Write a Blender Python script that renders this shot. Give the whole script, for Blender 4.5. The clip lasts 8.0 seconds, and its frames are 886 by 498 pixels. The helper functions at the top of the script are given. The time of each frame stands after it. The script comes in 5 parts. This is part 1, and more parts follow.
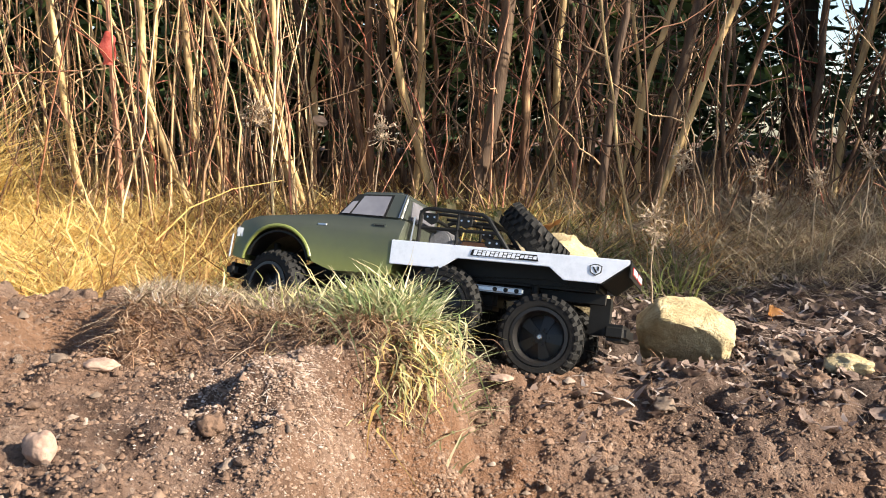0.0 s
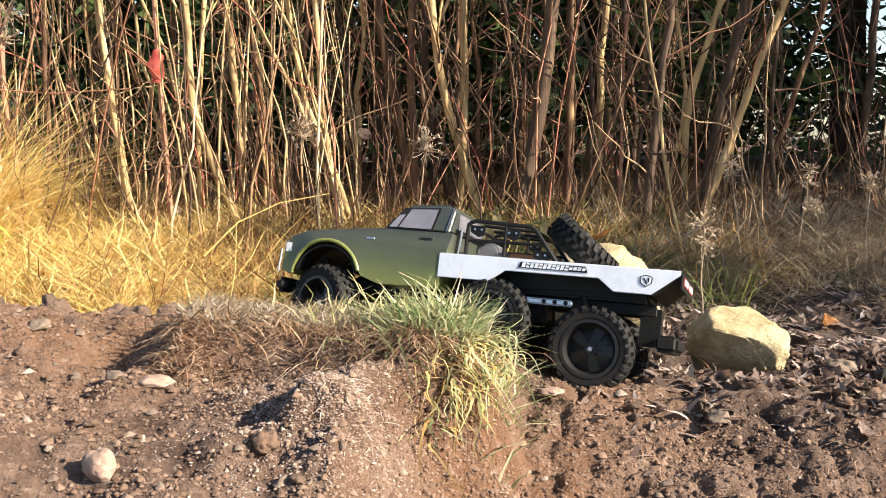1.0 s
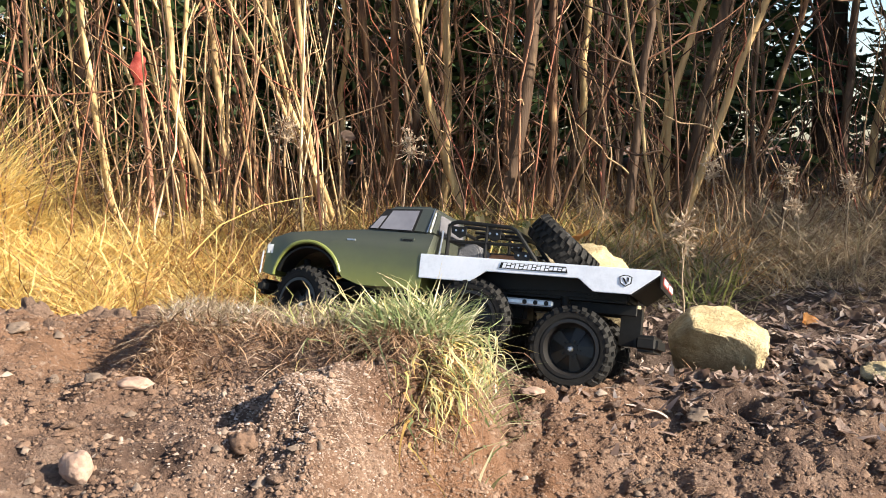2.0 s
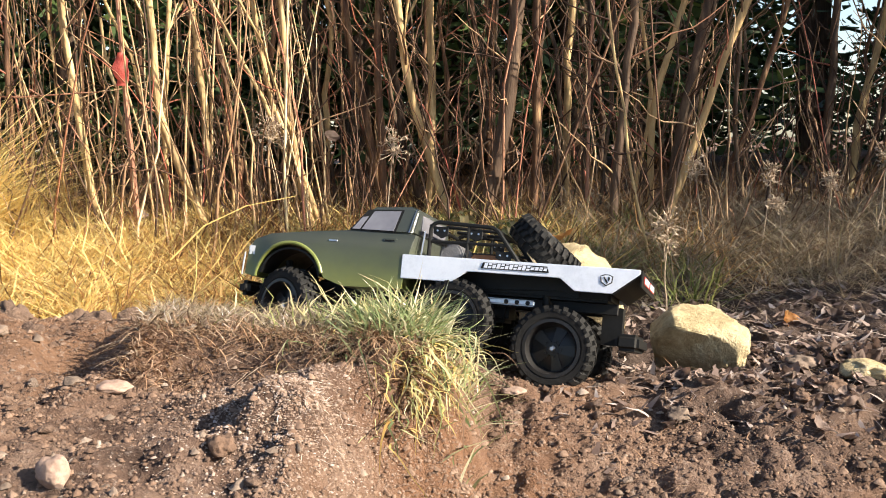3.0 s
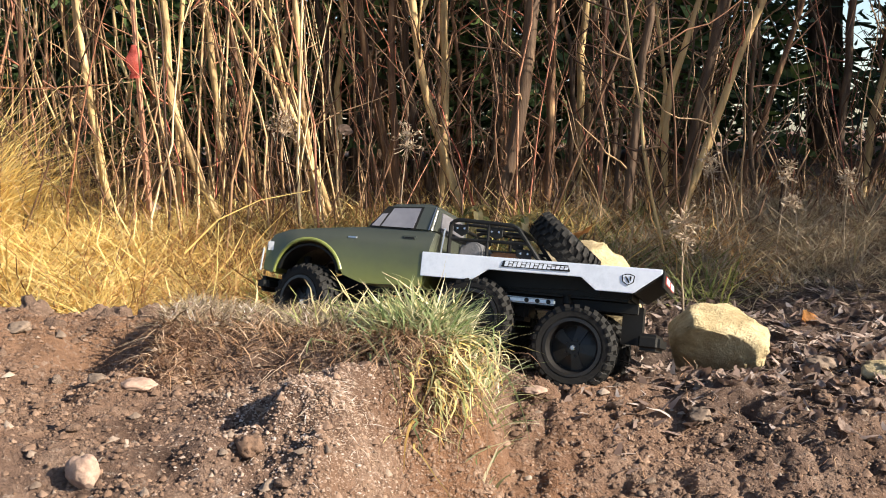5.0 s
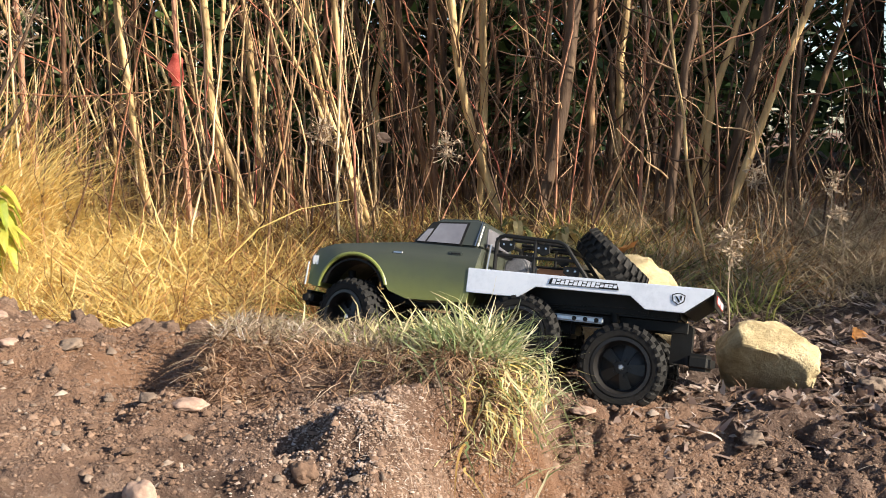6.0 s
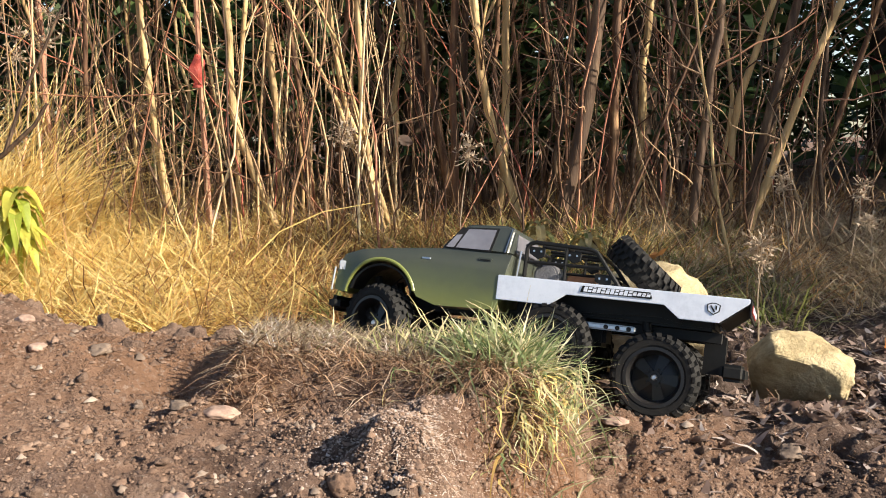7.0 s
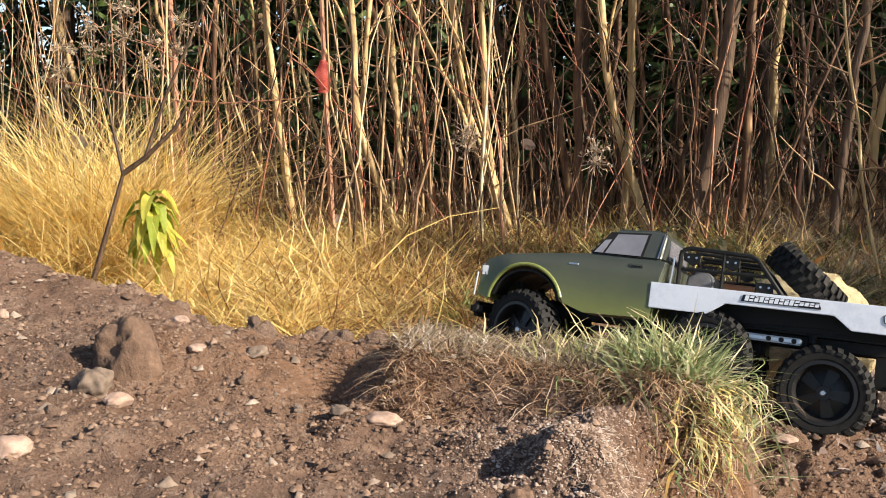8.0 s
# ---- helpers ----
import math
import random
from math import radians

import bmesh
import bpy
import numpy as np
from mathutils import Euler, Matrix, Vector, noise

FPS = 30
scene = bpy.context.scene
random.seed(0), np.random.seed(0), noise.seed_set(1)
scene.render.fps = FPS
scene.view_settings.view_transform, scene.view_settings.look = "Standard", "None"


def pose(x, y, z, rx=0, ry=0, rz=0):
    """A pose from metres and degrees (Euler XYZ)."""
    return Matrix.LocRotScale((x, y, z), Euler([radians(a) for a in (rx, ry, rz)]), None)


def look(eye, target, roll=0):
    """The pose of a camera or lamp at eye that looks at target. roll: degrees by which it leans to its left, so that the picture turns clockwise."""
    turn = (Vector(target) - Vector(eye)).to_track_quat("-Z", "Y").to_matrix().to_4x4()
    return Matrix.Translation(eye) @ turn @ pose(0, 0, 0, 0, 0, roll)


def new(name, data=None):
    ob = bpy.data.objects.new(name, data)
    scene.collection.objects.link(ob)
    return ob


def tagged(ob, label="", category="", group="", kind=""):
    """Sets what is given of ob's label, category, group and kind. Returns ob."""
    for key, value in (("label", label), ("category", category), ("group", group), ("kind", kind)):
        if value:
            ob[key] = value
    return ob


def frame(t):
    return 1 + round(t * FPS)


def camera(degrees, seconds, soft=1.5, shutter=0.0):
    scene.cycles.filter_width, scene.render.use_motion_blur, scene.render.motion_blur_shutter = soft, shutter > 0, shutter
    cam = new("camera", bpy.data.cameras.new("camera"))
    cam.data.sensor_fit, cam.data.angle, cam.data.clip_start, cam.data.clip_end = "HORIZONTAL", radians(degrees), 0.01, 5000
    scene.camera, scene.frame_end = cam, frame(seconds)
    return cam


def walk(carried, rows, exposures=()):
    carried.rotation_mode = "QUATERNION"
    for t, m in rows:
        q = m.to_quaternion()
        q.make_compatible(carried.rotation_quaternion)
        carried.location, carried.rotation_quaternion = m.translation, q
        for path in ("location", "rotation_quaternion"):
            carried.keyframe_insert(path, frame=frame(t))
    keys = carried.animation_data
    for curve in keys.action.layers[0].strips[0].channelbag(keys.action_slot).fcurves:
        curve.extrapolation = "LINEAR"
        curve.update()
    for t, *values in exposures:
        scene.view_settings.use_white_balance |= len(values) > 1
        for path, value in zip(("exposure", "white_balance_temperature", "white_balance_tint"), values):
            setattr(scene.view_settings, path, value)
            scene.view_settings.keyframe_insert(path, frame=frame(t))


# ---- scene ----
cam = camera(51.4, 8.0, soft=1.0)
METRES, EYE, TILT, LEAN, TURN = 0.24, 0.355, -7.0, 0.0, 0.0
ROWS = [
    (0.0, 0.0, 0.0, 0.0, 0.0, 0.0, -0.0),
    (0.5, -0.0471, 0.0069, 0.0211, 1.89, 0.25, 0.25),
    (1.0, -0.0322, 0.0065, 0.0271, 2.66, 0.55, 0.71),
    (1.5, -0.0155, -0.0029, 0.0143, 2.34, 0.72, 0.8),
    (3.0, 0.0488, -0.0098, 0.0272, 1.13, 0.59, 1.32),
    (3.5, 0.0559, -0.0196, 0.0009, 0.98, 0.75, 1.3),
    (4.0, 0.06, -0.0186, -0.0111, 0.98, 0.64, 1.07),
    (5.5, -0.1199, 0.025, 0.1273, 2.16, -0.02, 0.8),
    (6.0, -0.1605, 0.043, 0.1659, 3.21, 0.16, 0.5),
    (6.5, -0.2165, 0.0709, 0.1695, 3.51, 0.3, 0.06),
    (7.0, -0.2799, 0.1114, 0.1969, 3.91, 0.25, 0.01),
    (7.5, -0.4295, 0.1374, 0.1931, 5.18, 0.49, 0.13),
    (8.0, -0.6171, 0.2196, 0.1858, 9.83, 0.62, -0.56),
]
walk(cam, [(t, pose(0, 0, EYE, TILT, LEAN, TURN) @ pose(METRES * x, METRES * y, METRES * z, 90 + pitch, roll, yaw)) for t, x, y, z, yaw, pitch, roll in ROWS],
     [(0.0, 1.68), (3.5, 1.60), (5.5, 1.47), (7.0, 1.41), (8.0, 1.30)])

# ---- sky, sun, exposure ----
SUN_AZIMUTH, SUN_HEIGHT = 110.0, 29.0          # degrees clockwise from +y, degrees above the horizon
world = bpy.data.worlds.new("sky")
scene.world = world
world.use_nodes = True
_sky = world.node_tree.nodes.new("ShaderNodeTexSky")
_sky.sky_type, _sky.sun_disc = "NISHITA", False
_sky.sun_elevation, _sky.sun_rotation = radians(SUN_HEIGHT), radians(SUN_AZIMUTH)
_bg = world.node_tree.nodes["Background"]
_bg.inputs["Strength"].default_value = 0.08
world.node_tree.links.new(_sky.outputs[0], _bg.inputs["Color"])
sun = new("sun", bpy.data.lights.new("sun", "SUN"))
sun.data.energy, sun.data.angle, sun.data.color = 5.0, radians(0.6), (1.0, 0.89, 0.73)
_az, _el = radians(SUN_AZIMUTH), radians(SUN_HEIGHT)
TO_SUN = Vector((math.sin(_az) * math.cos(_el), math.cos(_az) * math.cos(_el), math.sin(_el)))
sun.matrix_world = look(TO_SUN * 30, (0, 0, 0))


# ---- small tools ----
def smooth(a, b, x):
    t = np.clip((x - a) / (b - a), 0.0, 1.0)
    return t * t * (3 - 2 * t)


def lattice(ix, iy, seed):
    n = np.sin(ix * 127.1 + iy * 311.7 + seed * 74.7) * 43758.5453
    return n - np.floor(n)


def value_noise(x, y, seed=0):
    x, y = np.asarray(x, float), np.asarray(y, float)
    ix, iy = np.floor(x), np.floor(y)
    fx, fy = x - ix, y - iy
    fx, fy = fx * fx * (3 - 2 * fx), fy * fy * (3 - 2 * fy)
    a, b = lattice(ix, iy, seed), lattice(ix + 1, iy, seed)
    c, d = lattice(ix, iy + 1, seed), lattice(ix + 1, iy + 1, seed)
    return (a + (b - a) * fx) * (1 - fy) + (c + (d - c) * fx) * fy - 0.5


def fbm(x, y, seed=0, octaves=4):
    total, amp = 0.0, 1.0
    for k in range(octaves):
        total = total + amp * value_noise(x * 2 ** k, y * 2 ** k, seed + k * 7)
        amp *= 0.5
    return total


def cells(x, y, seed=0):
    """Rounded clods: distance to the nearest jittered lattice point, as a dome from 0 to 1."""
    x, y = np.asarray(x, float), np.asarray(y, float)
    ix, iy = np.floor(x), np.floor(y)
    best = np.full(np.shape(x), 9.0)
    for dx in (-1, 0, 1):
        for dy in (-1, 0, 1):
            px = ix + dx + lattice(ix + dx, iy + dy, seed)
            py = iy + dy + lattice(ix + dx, iy + dy, seed + 5)
            best = np.minimum(best, (x - px) ** 2 + (y - py) ** 2)
    return np.sqrt(np.clip(1 - best * 1.3, 0, 1))


def mesh_object(name, verts, faces, material, parent=None, smooth_shade=True):
    me = bpy.data.meshes.new(name)
    verts, faces = np.asarray(verts, np.float32), np.asarray(faces, np.int32)
    n, k = faces.shape
    me.vertices.add(len(verts))
    me.vertices.foreach_set("co", verts.ravel())
    me.loops.add(n * k)
    me.loops.foreach_set("vertex_index", faces.ravel())
    me.polygons.add(n)
    me.polygons.foreach_set("loop_start", np.arange(0, n * k, k, dtype=np.int32))
    me.polygons.foreach_set("loop_total", np.full(n, k, np.int32))
    me.polygons.foreach_set("use_smooth", np.full(n, smooth_shade))
    me.update(calc_edges=True)
    me.materials.append(material)
    ob = new(name, me)
    ob.parent = parent
    return ob


def part(name, bm, material, parent=None, label="", smooth_shade=True):
    me = bpy.data.meshes.new(name)
    bmesh.ops.recalc_face_normals(bm, faces=bm.faces)
    bm.to_mesh(me)
    bm.free()
    for p in me.polygons:
        p.use_smooth = smooth_shade
    if smooth_shade:
        me.set_sharp_from_angle(angle=radians(28))
    me.materials.append(material)
    ob = new(name, me)
    ob.parent = parent
    return tagged(ob, label)


def empty(name, m):
    ob = new(name)
    ob.empty_display_size = 0.02
    ob.matrix_world = m
    return ob


# ---- materials ----
def material(name, rough=0.8, metal=0.0, spec=0.5):
    m = bpy.data.materials.new(name)
    m.use_nodes = True
    b = m.node_tree.nodes["Principled BSDF"]
    b.inputs["Roughness"].default_value = rough
    b.inputs["Metallic"].default_value = metal
    b.inputs["Specular IOR Level"].default_value = spec
    return m, m.node_tree, b


def node(tree, kind, **values):
    n = tree.nodes.new(kind)
    for key, value in values.items():
        n.inputs[key.replace("_", " ")].default_value = value
    return n


def ramp(tree, source, stops):
    r = tree.nodes.new("ShaderNodeValToRGB")
    e = r.color_ramp.elements
    while len(e) < len(stops):
        e.new(0.5)
    for k, (p, c) in enumerate(stops):
        e[k].position, e[k].color = p, (*c, 1)
    tree.links.new(source, r.inputs[0])
    return r.outputs[0]


def mix(tree, factor, a, b, mode="MIX"):
    n = tree.nodes.new("ShaderNodeMix")
    n.data_type, n.blend_type = "RGBA", mode
    for value, slot in ((factor, 0), (a, 6), (b, 7)):
        if isinstance(value, (int, float)):
            n.inputs[slot].default_value = value
        elif isinstance(value, tuple):
            n.inputs[slot].default_value = (*value, 1)
        else:
            tree.links.new(value, n.inputs[slot])
    return n.outputs[2]


def noise_out(tree, scale, detail=4.0, rough=0.55, coord=None):
    n = node(tree, "ShaderNodeTexNoise", Scale=scale, Detail=detail, Roughness=rough)
    if coord is None:
        coord = tree.nodes.new("ShaderNodeTexCoord").outputs["Object"]
    tree.links.new(coord, n.inputs["Vector"])
    return n.outputs["Fac"]


def bump(tree, shader, height, strength, distance):
    n = node(tree, "ShaderNodeBump", Strength=strength, Distance=distance)
    tree.links.new(height, n.inputs["Height"])
    tree.links.new(n.outputs[0], shader.inputs["Normal"])


def grained(name, stops, scale, fine, rough=0.9, relief=0.4, depth=0.003, spec=0.3, island=0.0, metal=0.0):
    """A surface whose colour wanders between the stops at a coarse and a fine scale."""
    m, t, b = material(name, rough, metal, spec)
    big, small = noise_out(t, scale), noise_out(t, fine, 6.0, 0.65)
    add = t.nodes.new("ShaderNodeMath")
    add.operation = "MULTIPLY_ADD"
    t.links.new(small, add.inputs[0])
    add.inputs[1].default_value = 0.6
    half = t.nodes.new("ShaderNodeMath")
    half.operation = "MULTIPLY_ADD"
    t.links.new(big, half.inputs[0])
    half.inputs[1].default_value, half.inputs[2].default_value = 0.6, -0.1
    t.links.new(half.outputs[0], add.inputs[2])
    value = add.outputs[0]
    if island:
        geo = t.nodes.new("ShaderNodeNewGeometry")
        shift = t.nodes.new("ShaderNodeMath")
        shift.operation = "MULTIPLY_ADD"
        t.links.new(geo.outputs["Random Per Island"], shift.inputs[0])
        shift.inputs[1].default_value = island
        off = t.nodes.new("ShaderNodeMath")
        off.operation = "SUBTRACT"
        t.links.new(value, off.inputs[0])
        off.inputs[1].default_value = island / 2
        t.links.new(off.outputs[0], shift.inputs[2])
        value = shift.outputs[0]
    t.links.new(ramp(t, value, stops), b.inputs["Base Color"])
    bump(t, b, small, relief, depth)
    return m


def leafy(name, stops, rough=0.6, through_light=0.35, spec=0.3):
    """Thin blades and leaves: one colour each, and light passing through them."""
    m, t, b = material(name, rough, 0.0, spec)
    geo = t.nodes.new("ShaderNodeNewGeometry")
    base = ramp(t, geo.outputs["Random Per Island"], stops)
    base = mix(t, 0.35, base, ramp(t, noise_out(t, 60.0, 2.0), [(0.3, (0.55, 0.5, 0.45)), (0.7, (1, 1, 1))]), "MULTIPLY")
    t.links.new(base, b.inputs["Base Color"])
    if through_light:
        tr = t.nodes.new("ShaderNodeBsdfTranslucent")
        t.links.new(base, tr.inputs["Color"])
        ms = t.nodes.new("ShaderNodeMixShader")
        ms.inputs[0].default_value = through_light
        t.links.new(b.outputs[0], ms.inputs[1])
        t.links.new(tr.outputs[0], ms.inputs[2])
        t.links.new(ms.outputs[0], t.nodes["Material Output"].inputs["Surface"])
    return m


def soil_material():
    m, t, b = material("soil", 0.95, 0.0, 0.2)
    big, mid, fine = noise_out(t, 2.2), noise_out(t, 14.0, 5.0, 0.6), noise_out(t, 120.0, 6.0, 0.7)
    c = ramp(t, mid, [(0.30, (0.054, 0.034, 0.026)), (0.5, (0.130, 0.083, 0.062)), (0.70, (0.225, 0.155, 0.117))])
    c = mix(t, ramp(t, big, [(0.45, (0, 0, 0)), (0.7, (0.7, 0.7, 0.7))]), c, (0.23, 0.125, 0.070))
    pos = t.nodes.new("ShaderNodeTexCoord").outputs["Object"]
    far = t.nodes.new("ShaderNodeVectorMath")
    far.operation = "DISTANCE"
    t.links.new(pos, far.inputs[0])
    far.inputs[1].default_value = (0.03, 1.02, 0.0)              # orange subsoil in the cut of the bank
    edge = t.nodes.new("ShaderNodeMath")
    edge.operation = "MULTIPLY_ADD"
    t.links.new(mid, edge.inputs[0])
    edge.inputs[1].default_value = 0.25
    t.links.new(far.outputs["Value"], edge.inputs[2])
    c = mix(t, ramp(t, edge.outputs[0], [(0.20, (0.7, 0.7, 0.7)), (0.33, (0, 0, 0))]), c, (0.185, 0.095, 0.052))
    damp = t.nodes.new("ShaderNodeVectorMath")
    damp.operation = "DISTANCE"
    t.links.new(pos, damp.inputs[0])
    damp.inputs[1].default_value = (0.75, 1.75, 0.0)             # dark humus under the leaf litter
    rim = t.nodes.new("ShaderNodeMath")
    rim.operation = "MULTIPLY_ADD"
    t.links.new(mid, rim.inputs[0])
    rim.inputs[1].default_value = 0.35
    t.links.new(damp.outputs["Value"], rim.inputs[2])
    c = mix(t, ramp(t, rim.outputs[0], [(0.66, (0.85, 0.85, 0.85)), (0.93, (0, 0, 0))]), c, (0.060, 0.043, 0.036))
    c = mix(t, ramp(t, fine, [(0.56, (0, 0, 0)), (0.74, (0.75, 0.75, 0.75))]), c, (0.33, 0.27, 0.23))
    c = mix(t, ramp(t, fine, [(0.30, (0.6, 0.6, 0.6)), (0.42, (0, 0, 0))]), c, (0.028, 0.019, 0.015))
    t.links.new(c, b.inputs["Base Color"])
    h = t.nodes.new("ShaderNodeMath")
    h.operation = "ADD"
    t.links.new(mid, h.inputs[0])
    t.links.new(fine, h.inputs[1])
    bump(t, b, h.outputs[0], 1.0, 0.010)
    return m


def rock_material():
    m, t, b = material("sandstone", 0.92, 0.0, 0.25)
    big, mid, fine = noise_out(t, 6.0), noise_out(t, 28.0, 6.0, 0.65), noise_out(t, 160.0, 5.0, 0.7)
    c = ramp(t, mid, [(0.28, (0.22, 0.165, 0.085)), (0.5, (0.42, 0.335, 0.19)), (0.72, (0.56, 0.47, 0.30))])
    c = mix(t, ramp(t, big, [(0.5, (0, 0, 0)), (0.75, (0.6, 0.6, 0.6))]), c, (0.34, 0.29, 0.20))
    c = mix(t, ramp(t, fine, [(0.62, (0, 0, 0)), (0.75, (0.55, 0.55, 0.55))]), c, (0.13, 0.10, 0.06))
    t.links.new(c, b.inputs["Base Color"])
    h = t.nodes.new("ShaderNodeMath")
    h.operation = "MULTIPLY_ADD"
    t.links.new(mid, h.inputs[0])
    h.inputs[1].default_value = 2.0
    t.links.new(fine, h.inputs[2])
    bump(t, b, h.outputs[0], 0.8, 0.007)
    return m


def bark_material(name, stops):
    m, t, b = material(name, 0.75, 0.0, 0.35)
    coord = t.nodes.new("ShaderNodeTexCoord")
    stretch = node(t, "ShaderNodeMapping", Scale=(1.0, 1.0, 0.16))
    t.links.new(coord.outputs["Object"], stretch.inputs["Vector"])
    streak = noise_out(t, 45.0, 5.0, 0.6, stretch.outputs[0])
    patch = noise_out(t, 7.0, 3.0)
    info = t.nodes.new("ShaderNodeObjectInfo")
    c = ramp(t, streak, stops)
    c = mix(t, ramp(t, patch, [(0.45, (0, 0, 0)), (0.65, (0.8, 0.8, 0.8))]), c, stops[0][1])
    c = mix(t, ramp(t, info.outputs["Random"], [(0.0, (0, 0, 0)), (1.0, (0.6, 0.6, 0.6))]), c, stops[1][1])
    t.links.new(c, b.inputs["Base Color"])
    bump(t, b, streak, 0.9, 0.008)
    return m


SOIL = soil_material()
ROCK = rock_material()
PEBBLE = grained("pebble", [(0.2, (0.09, 0.065, 0.05)), (0.5, (0.20, 0.15, 0.115)), (0.8, (0.33, 0.27, 0.22))], 9, 90, 0.9, 0.7, island=0.5)
PALE_STONE = grained("pale_stone", [(0.2, (0.16, 0.105, 0.08)), (0.5, (0.29, 0.20, 0.155)), (0.8, (0.42, 0.32, 0.265))], 20, 150, 0.85)
CLOD = grained("clod", [(0.2, (0.060, 0.037, 0.026)), (0.5, (0.155, 0.097, 0.067)), (0.8, (0.27, 0.185, 0.135))], 9, 110, 0.95, 0.8, island=0.35)
CLOD_LUMP = grained("clod_lump", [(0.2, (0.055, 0.036, 0.027)), (0.5, (0.130, 0.085, 0.062)), (0.8, (0.23, 0.16, 0.12))], 1.6, 14, 0.95, 0.5, 0.03)
PEBBLE_LUMP = grained("pebble_lump", [(0.2, (0.10, 0.07, 0.055)), (0.5, (0.20, 0.15, 0.118)), (0.8, (0.31, 0.25, 0.205))], 1.5, 12, 0.9, 0.6, 0.03)
CRUMB = leafy("frosty_crumb", [(0.0, (0.16, 0.105, 0.077)), (0.5, (0.26, 0.185, 0.14)), (0.85, (0.33, 0.25, 0.205)), (1.0, (0.42, 0.355, 0.32))], 0.85, 0.0)
STRAW = leafy("straw", [(0.0, (0.40, 0.24, 0.08)), (0.15, (0.70, 0.49, 0.18)), (0.55, (0.90, 0.72, 0.29)), (1.0, (0.93, 0.82, 0.44))], 0.5, 0.45)
BUFF = leafy("buff_grass", [(0.0, (0.14, 0.10, 0.065)), (0.45, (0.34, 0.265, 0.175)), (0.8, (0.50, 0.42, 0.31)), (1.0, (0.24, 0.20, 0.10))])
RUST = leafy("rusty_grass", [(0.0, (0.10, 0.050, 0.025)), (0.4, (0.28, 0.145, 0.060)), (0.75, (0.50, 0.30, 0.12)), (1.0, (0.66, 0.47, 0.22))], 0.6, 0.35)
# darker copy of the green grass, with shade put into its colour
SHADE_GREEN = leafy("shaded_green_grass", [(0.0, (0.06, 0.085, 0.022)), (0.5, (0.16, 0.20, 0.055)), (1.0, (0.36, 0.37, 0.13))], 0.55, 0.35)
GREEN = leafy("green_grass", [(0.0, (0.17, 0.20, 0.06)), (0.3, (0.33, 0.34, 0.15)), (0.6, (0.56, 0.48, 0.25)), (1.0, (0.76, 0.64, 0.40))])
LUSH = leafy("lush_grass", [(0.0, (0.13, 0.19, 0.075)), (0.4, (0.30, 0.36, 0.17)), (0.75, (0.54, 0.54, 0.33)), (1.0, (0.76, 0.71, 0.50))])
THATCH = leafy("thatch", [(0.0, (0.11, 0.065, 0.042)), (0.5, (0.36, 0.215, 0.13)), (0.85, (0.50, 0.34, 0.21)), (1.0, (0.66, 0.54, 0.42))], 0.8, 0.15)
FROST = leafy("frosted_grass", [(0.0, (0.30, 0.21, 0.15)), (0.4, (0.48, 0.38, 0.30)), (0.8, (0.62, 0.56, 0.50)), (1.0, (0.74, 0.72, 0.70))], 0.7, 0.2)
DEAD_LEAF = leafy("dead_leaf", [(0.0, (0.10, 0.066, 0.055)), (0.4, (0.25, 0.18, 0.15)), (0.8, (0.36, 0.29, 0.255)), (1.0, (0.45, 0.40, 0.375))], 0.7, 0.2)
ORANGE_LEAF = leafy("orange_leaf", [(0.0, (0.40, 0.19, 0.06)), (1.0, (0.55, 0.30, 0.12))], 0.6, 0.3)
EVERGREEN = leafy("evergreen", [(0.0, (0.020, 0.040, 0.014)), (0.6, (0.045, 0.080, 0.025)), (1.0, (0.10, 0.14, 0.04))], 0.5, 0.2)
BROAD_LEAF = leafy("broad_leaf", [(0.0, (0.28, 0.38, 0.05)), (0.5, (0.52, 0.56, 0.11)), (1.0, (0.72, 0.64, 0.17))], 0.45, 0.35)
SEED = leafy("seed_head", [(0.0, (0.36, 0.27, 0.19)), (1.0, (0.58, 0.48, 0.37))], 0.8, 0.3)
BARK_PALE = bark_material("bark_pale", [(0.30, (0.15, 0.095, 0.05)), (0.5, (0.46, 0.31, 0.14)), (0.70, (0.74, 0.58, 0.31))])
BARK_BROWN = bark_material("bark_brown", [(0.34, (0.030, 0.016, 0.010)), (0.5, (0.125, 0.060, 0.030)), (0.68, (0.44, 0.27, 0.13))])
# really dark bark, also used to put shade into sapling colour
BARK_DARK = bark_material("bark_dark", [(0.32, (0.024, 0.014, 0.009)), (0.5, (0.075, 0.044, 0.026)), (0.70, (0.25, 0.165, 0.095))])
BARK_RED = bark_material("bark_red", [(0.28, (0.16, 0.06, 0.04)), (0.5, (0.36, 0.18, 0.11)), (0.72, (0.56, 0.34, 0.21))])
TWIG = leafy("twig", [(0.0, (0.045, 0.024, 0.016)), (0.55, (0.16, 0.085, 0.05)), (0.85, (0.42, 0.29, 0.17)), (1.0, (0.32, 0.08, 0.055))], 0.7, 0.0)
RED_PAINT = grained("red_ribbon", [(0.3, (0.60, 0.10, 0.08)), (0.7, (0.82, 0.24, 0.19))], 30, 200, 0.55, 0.3)

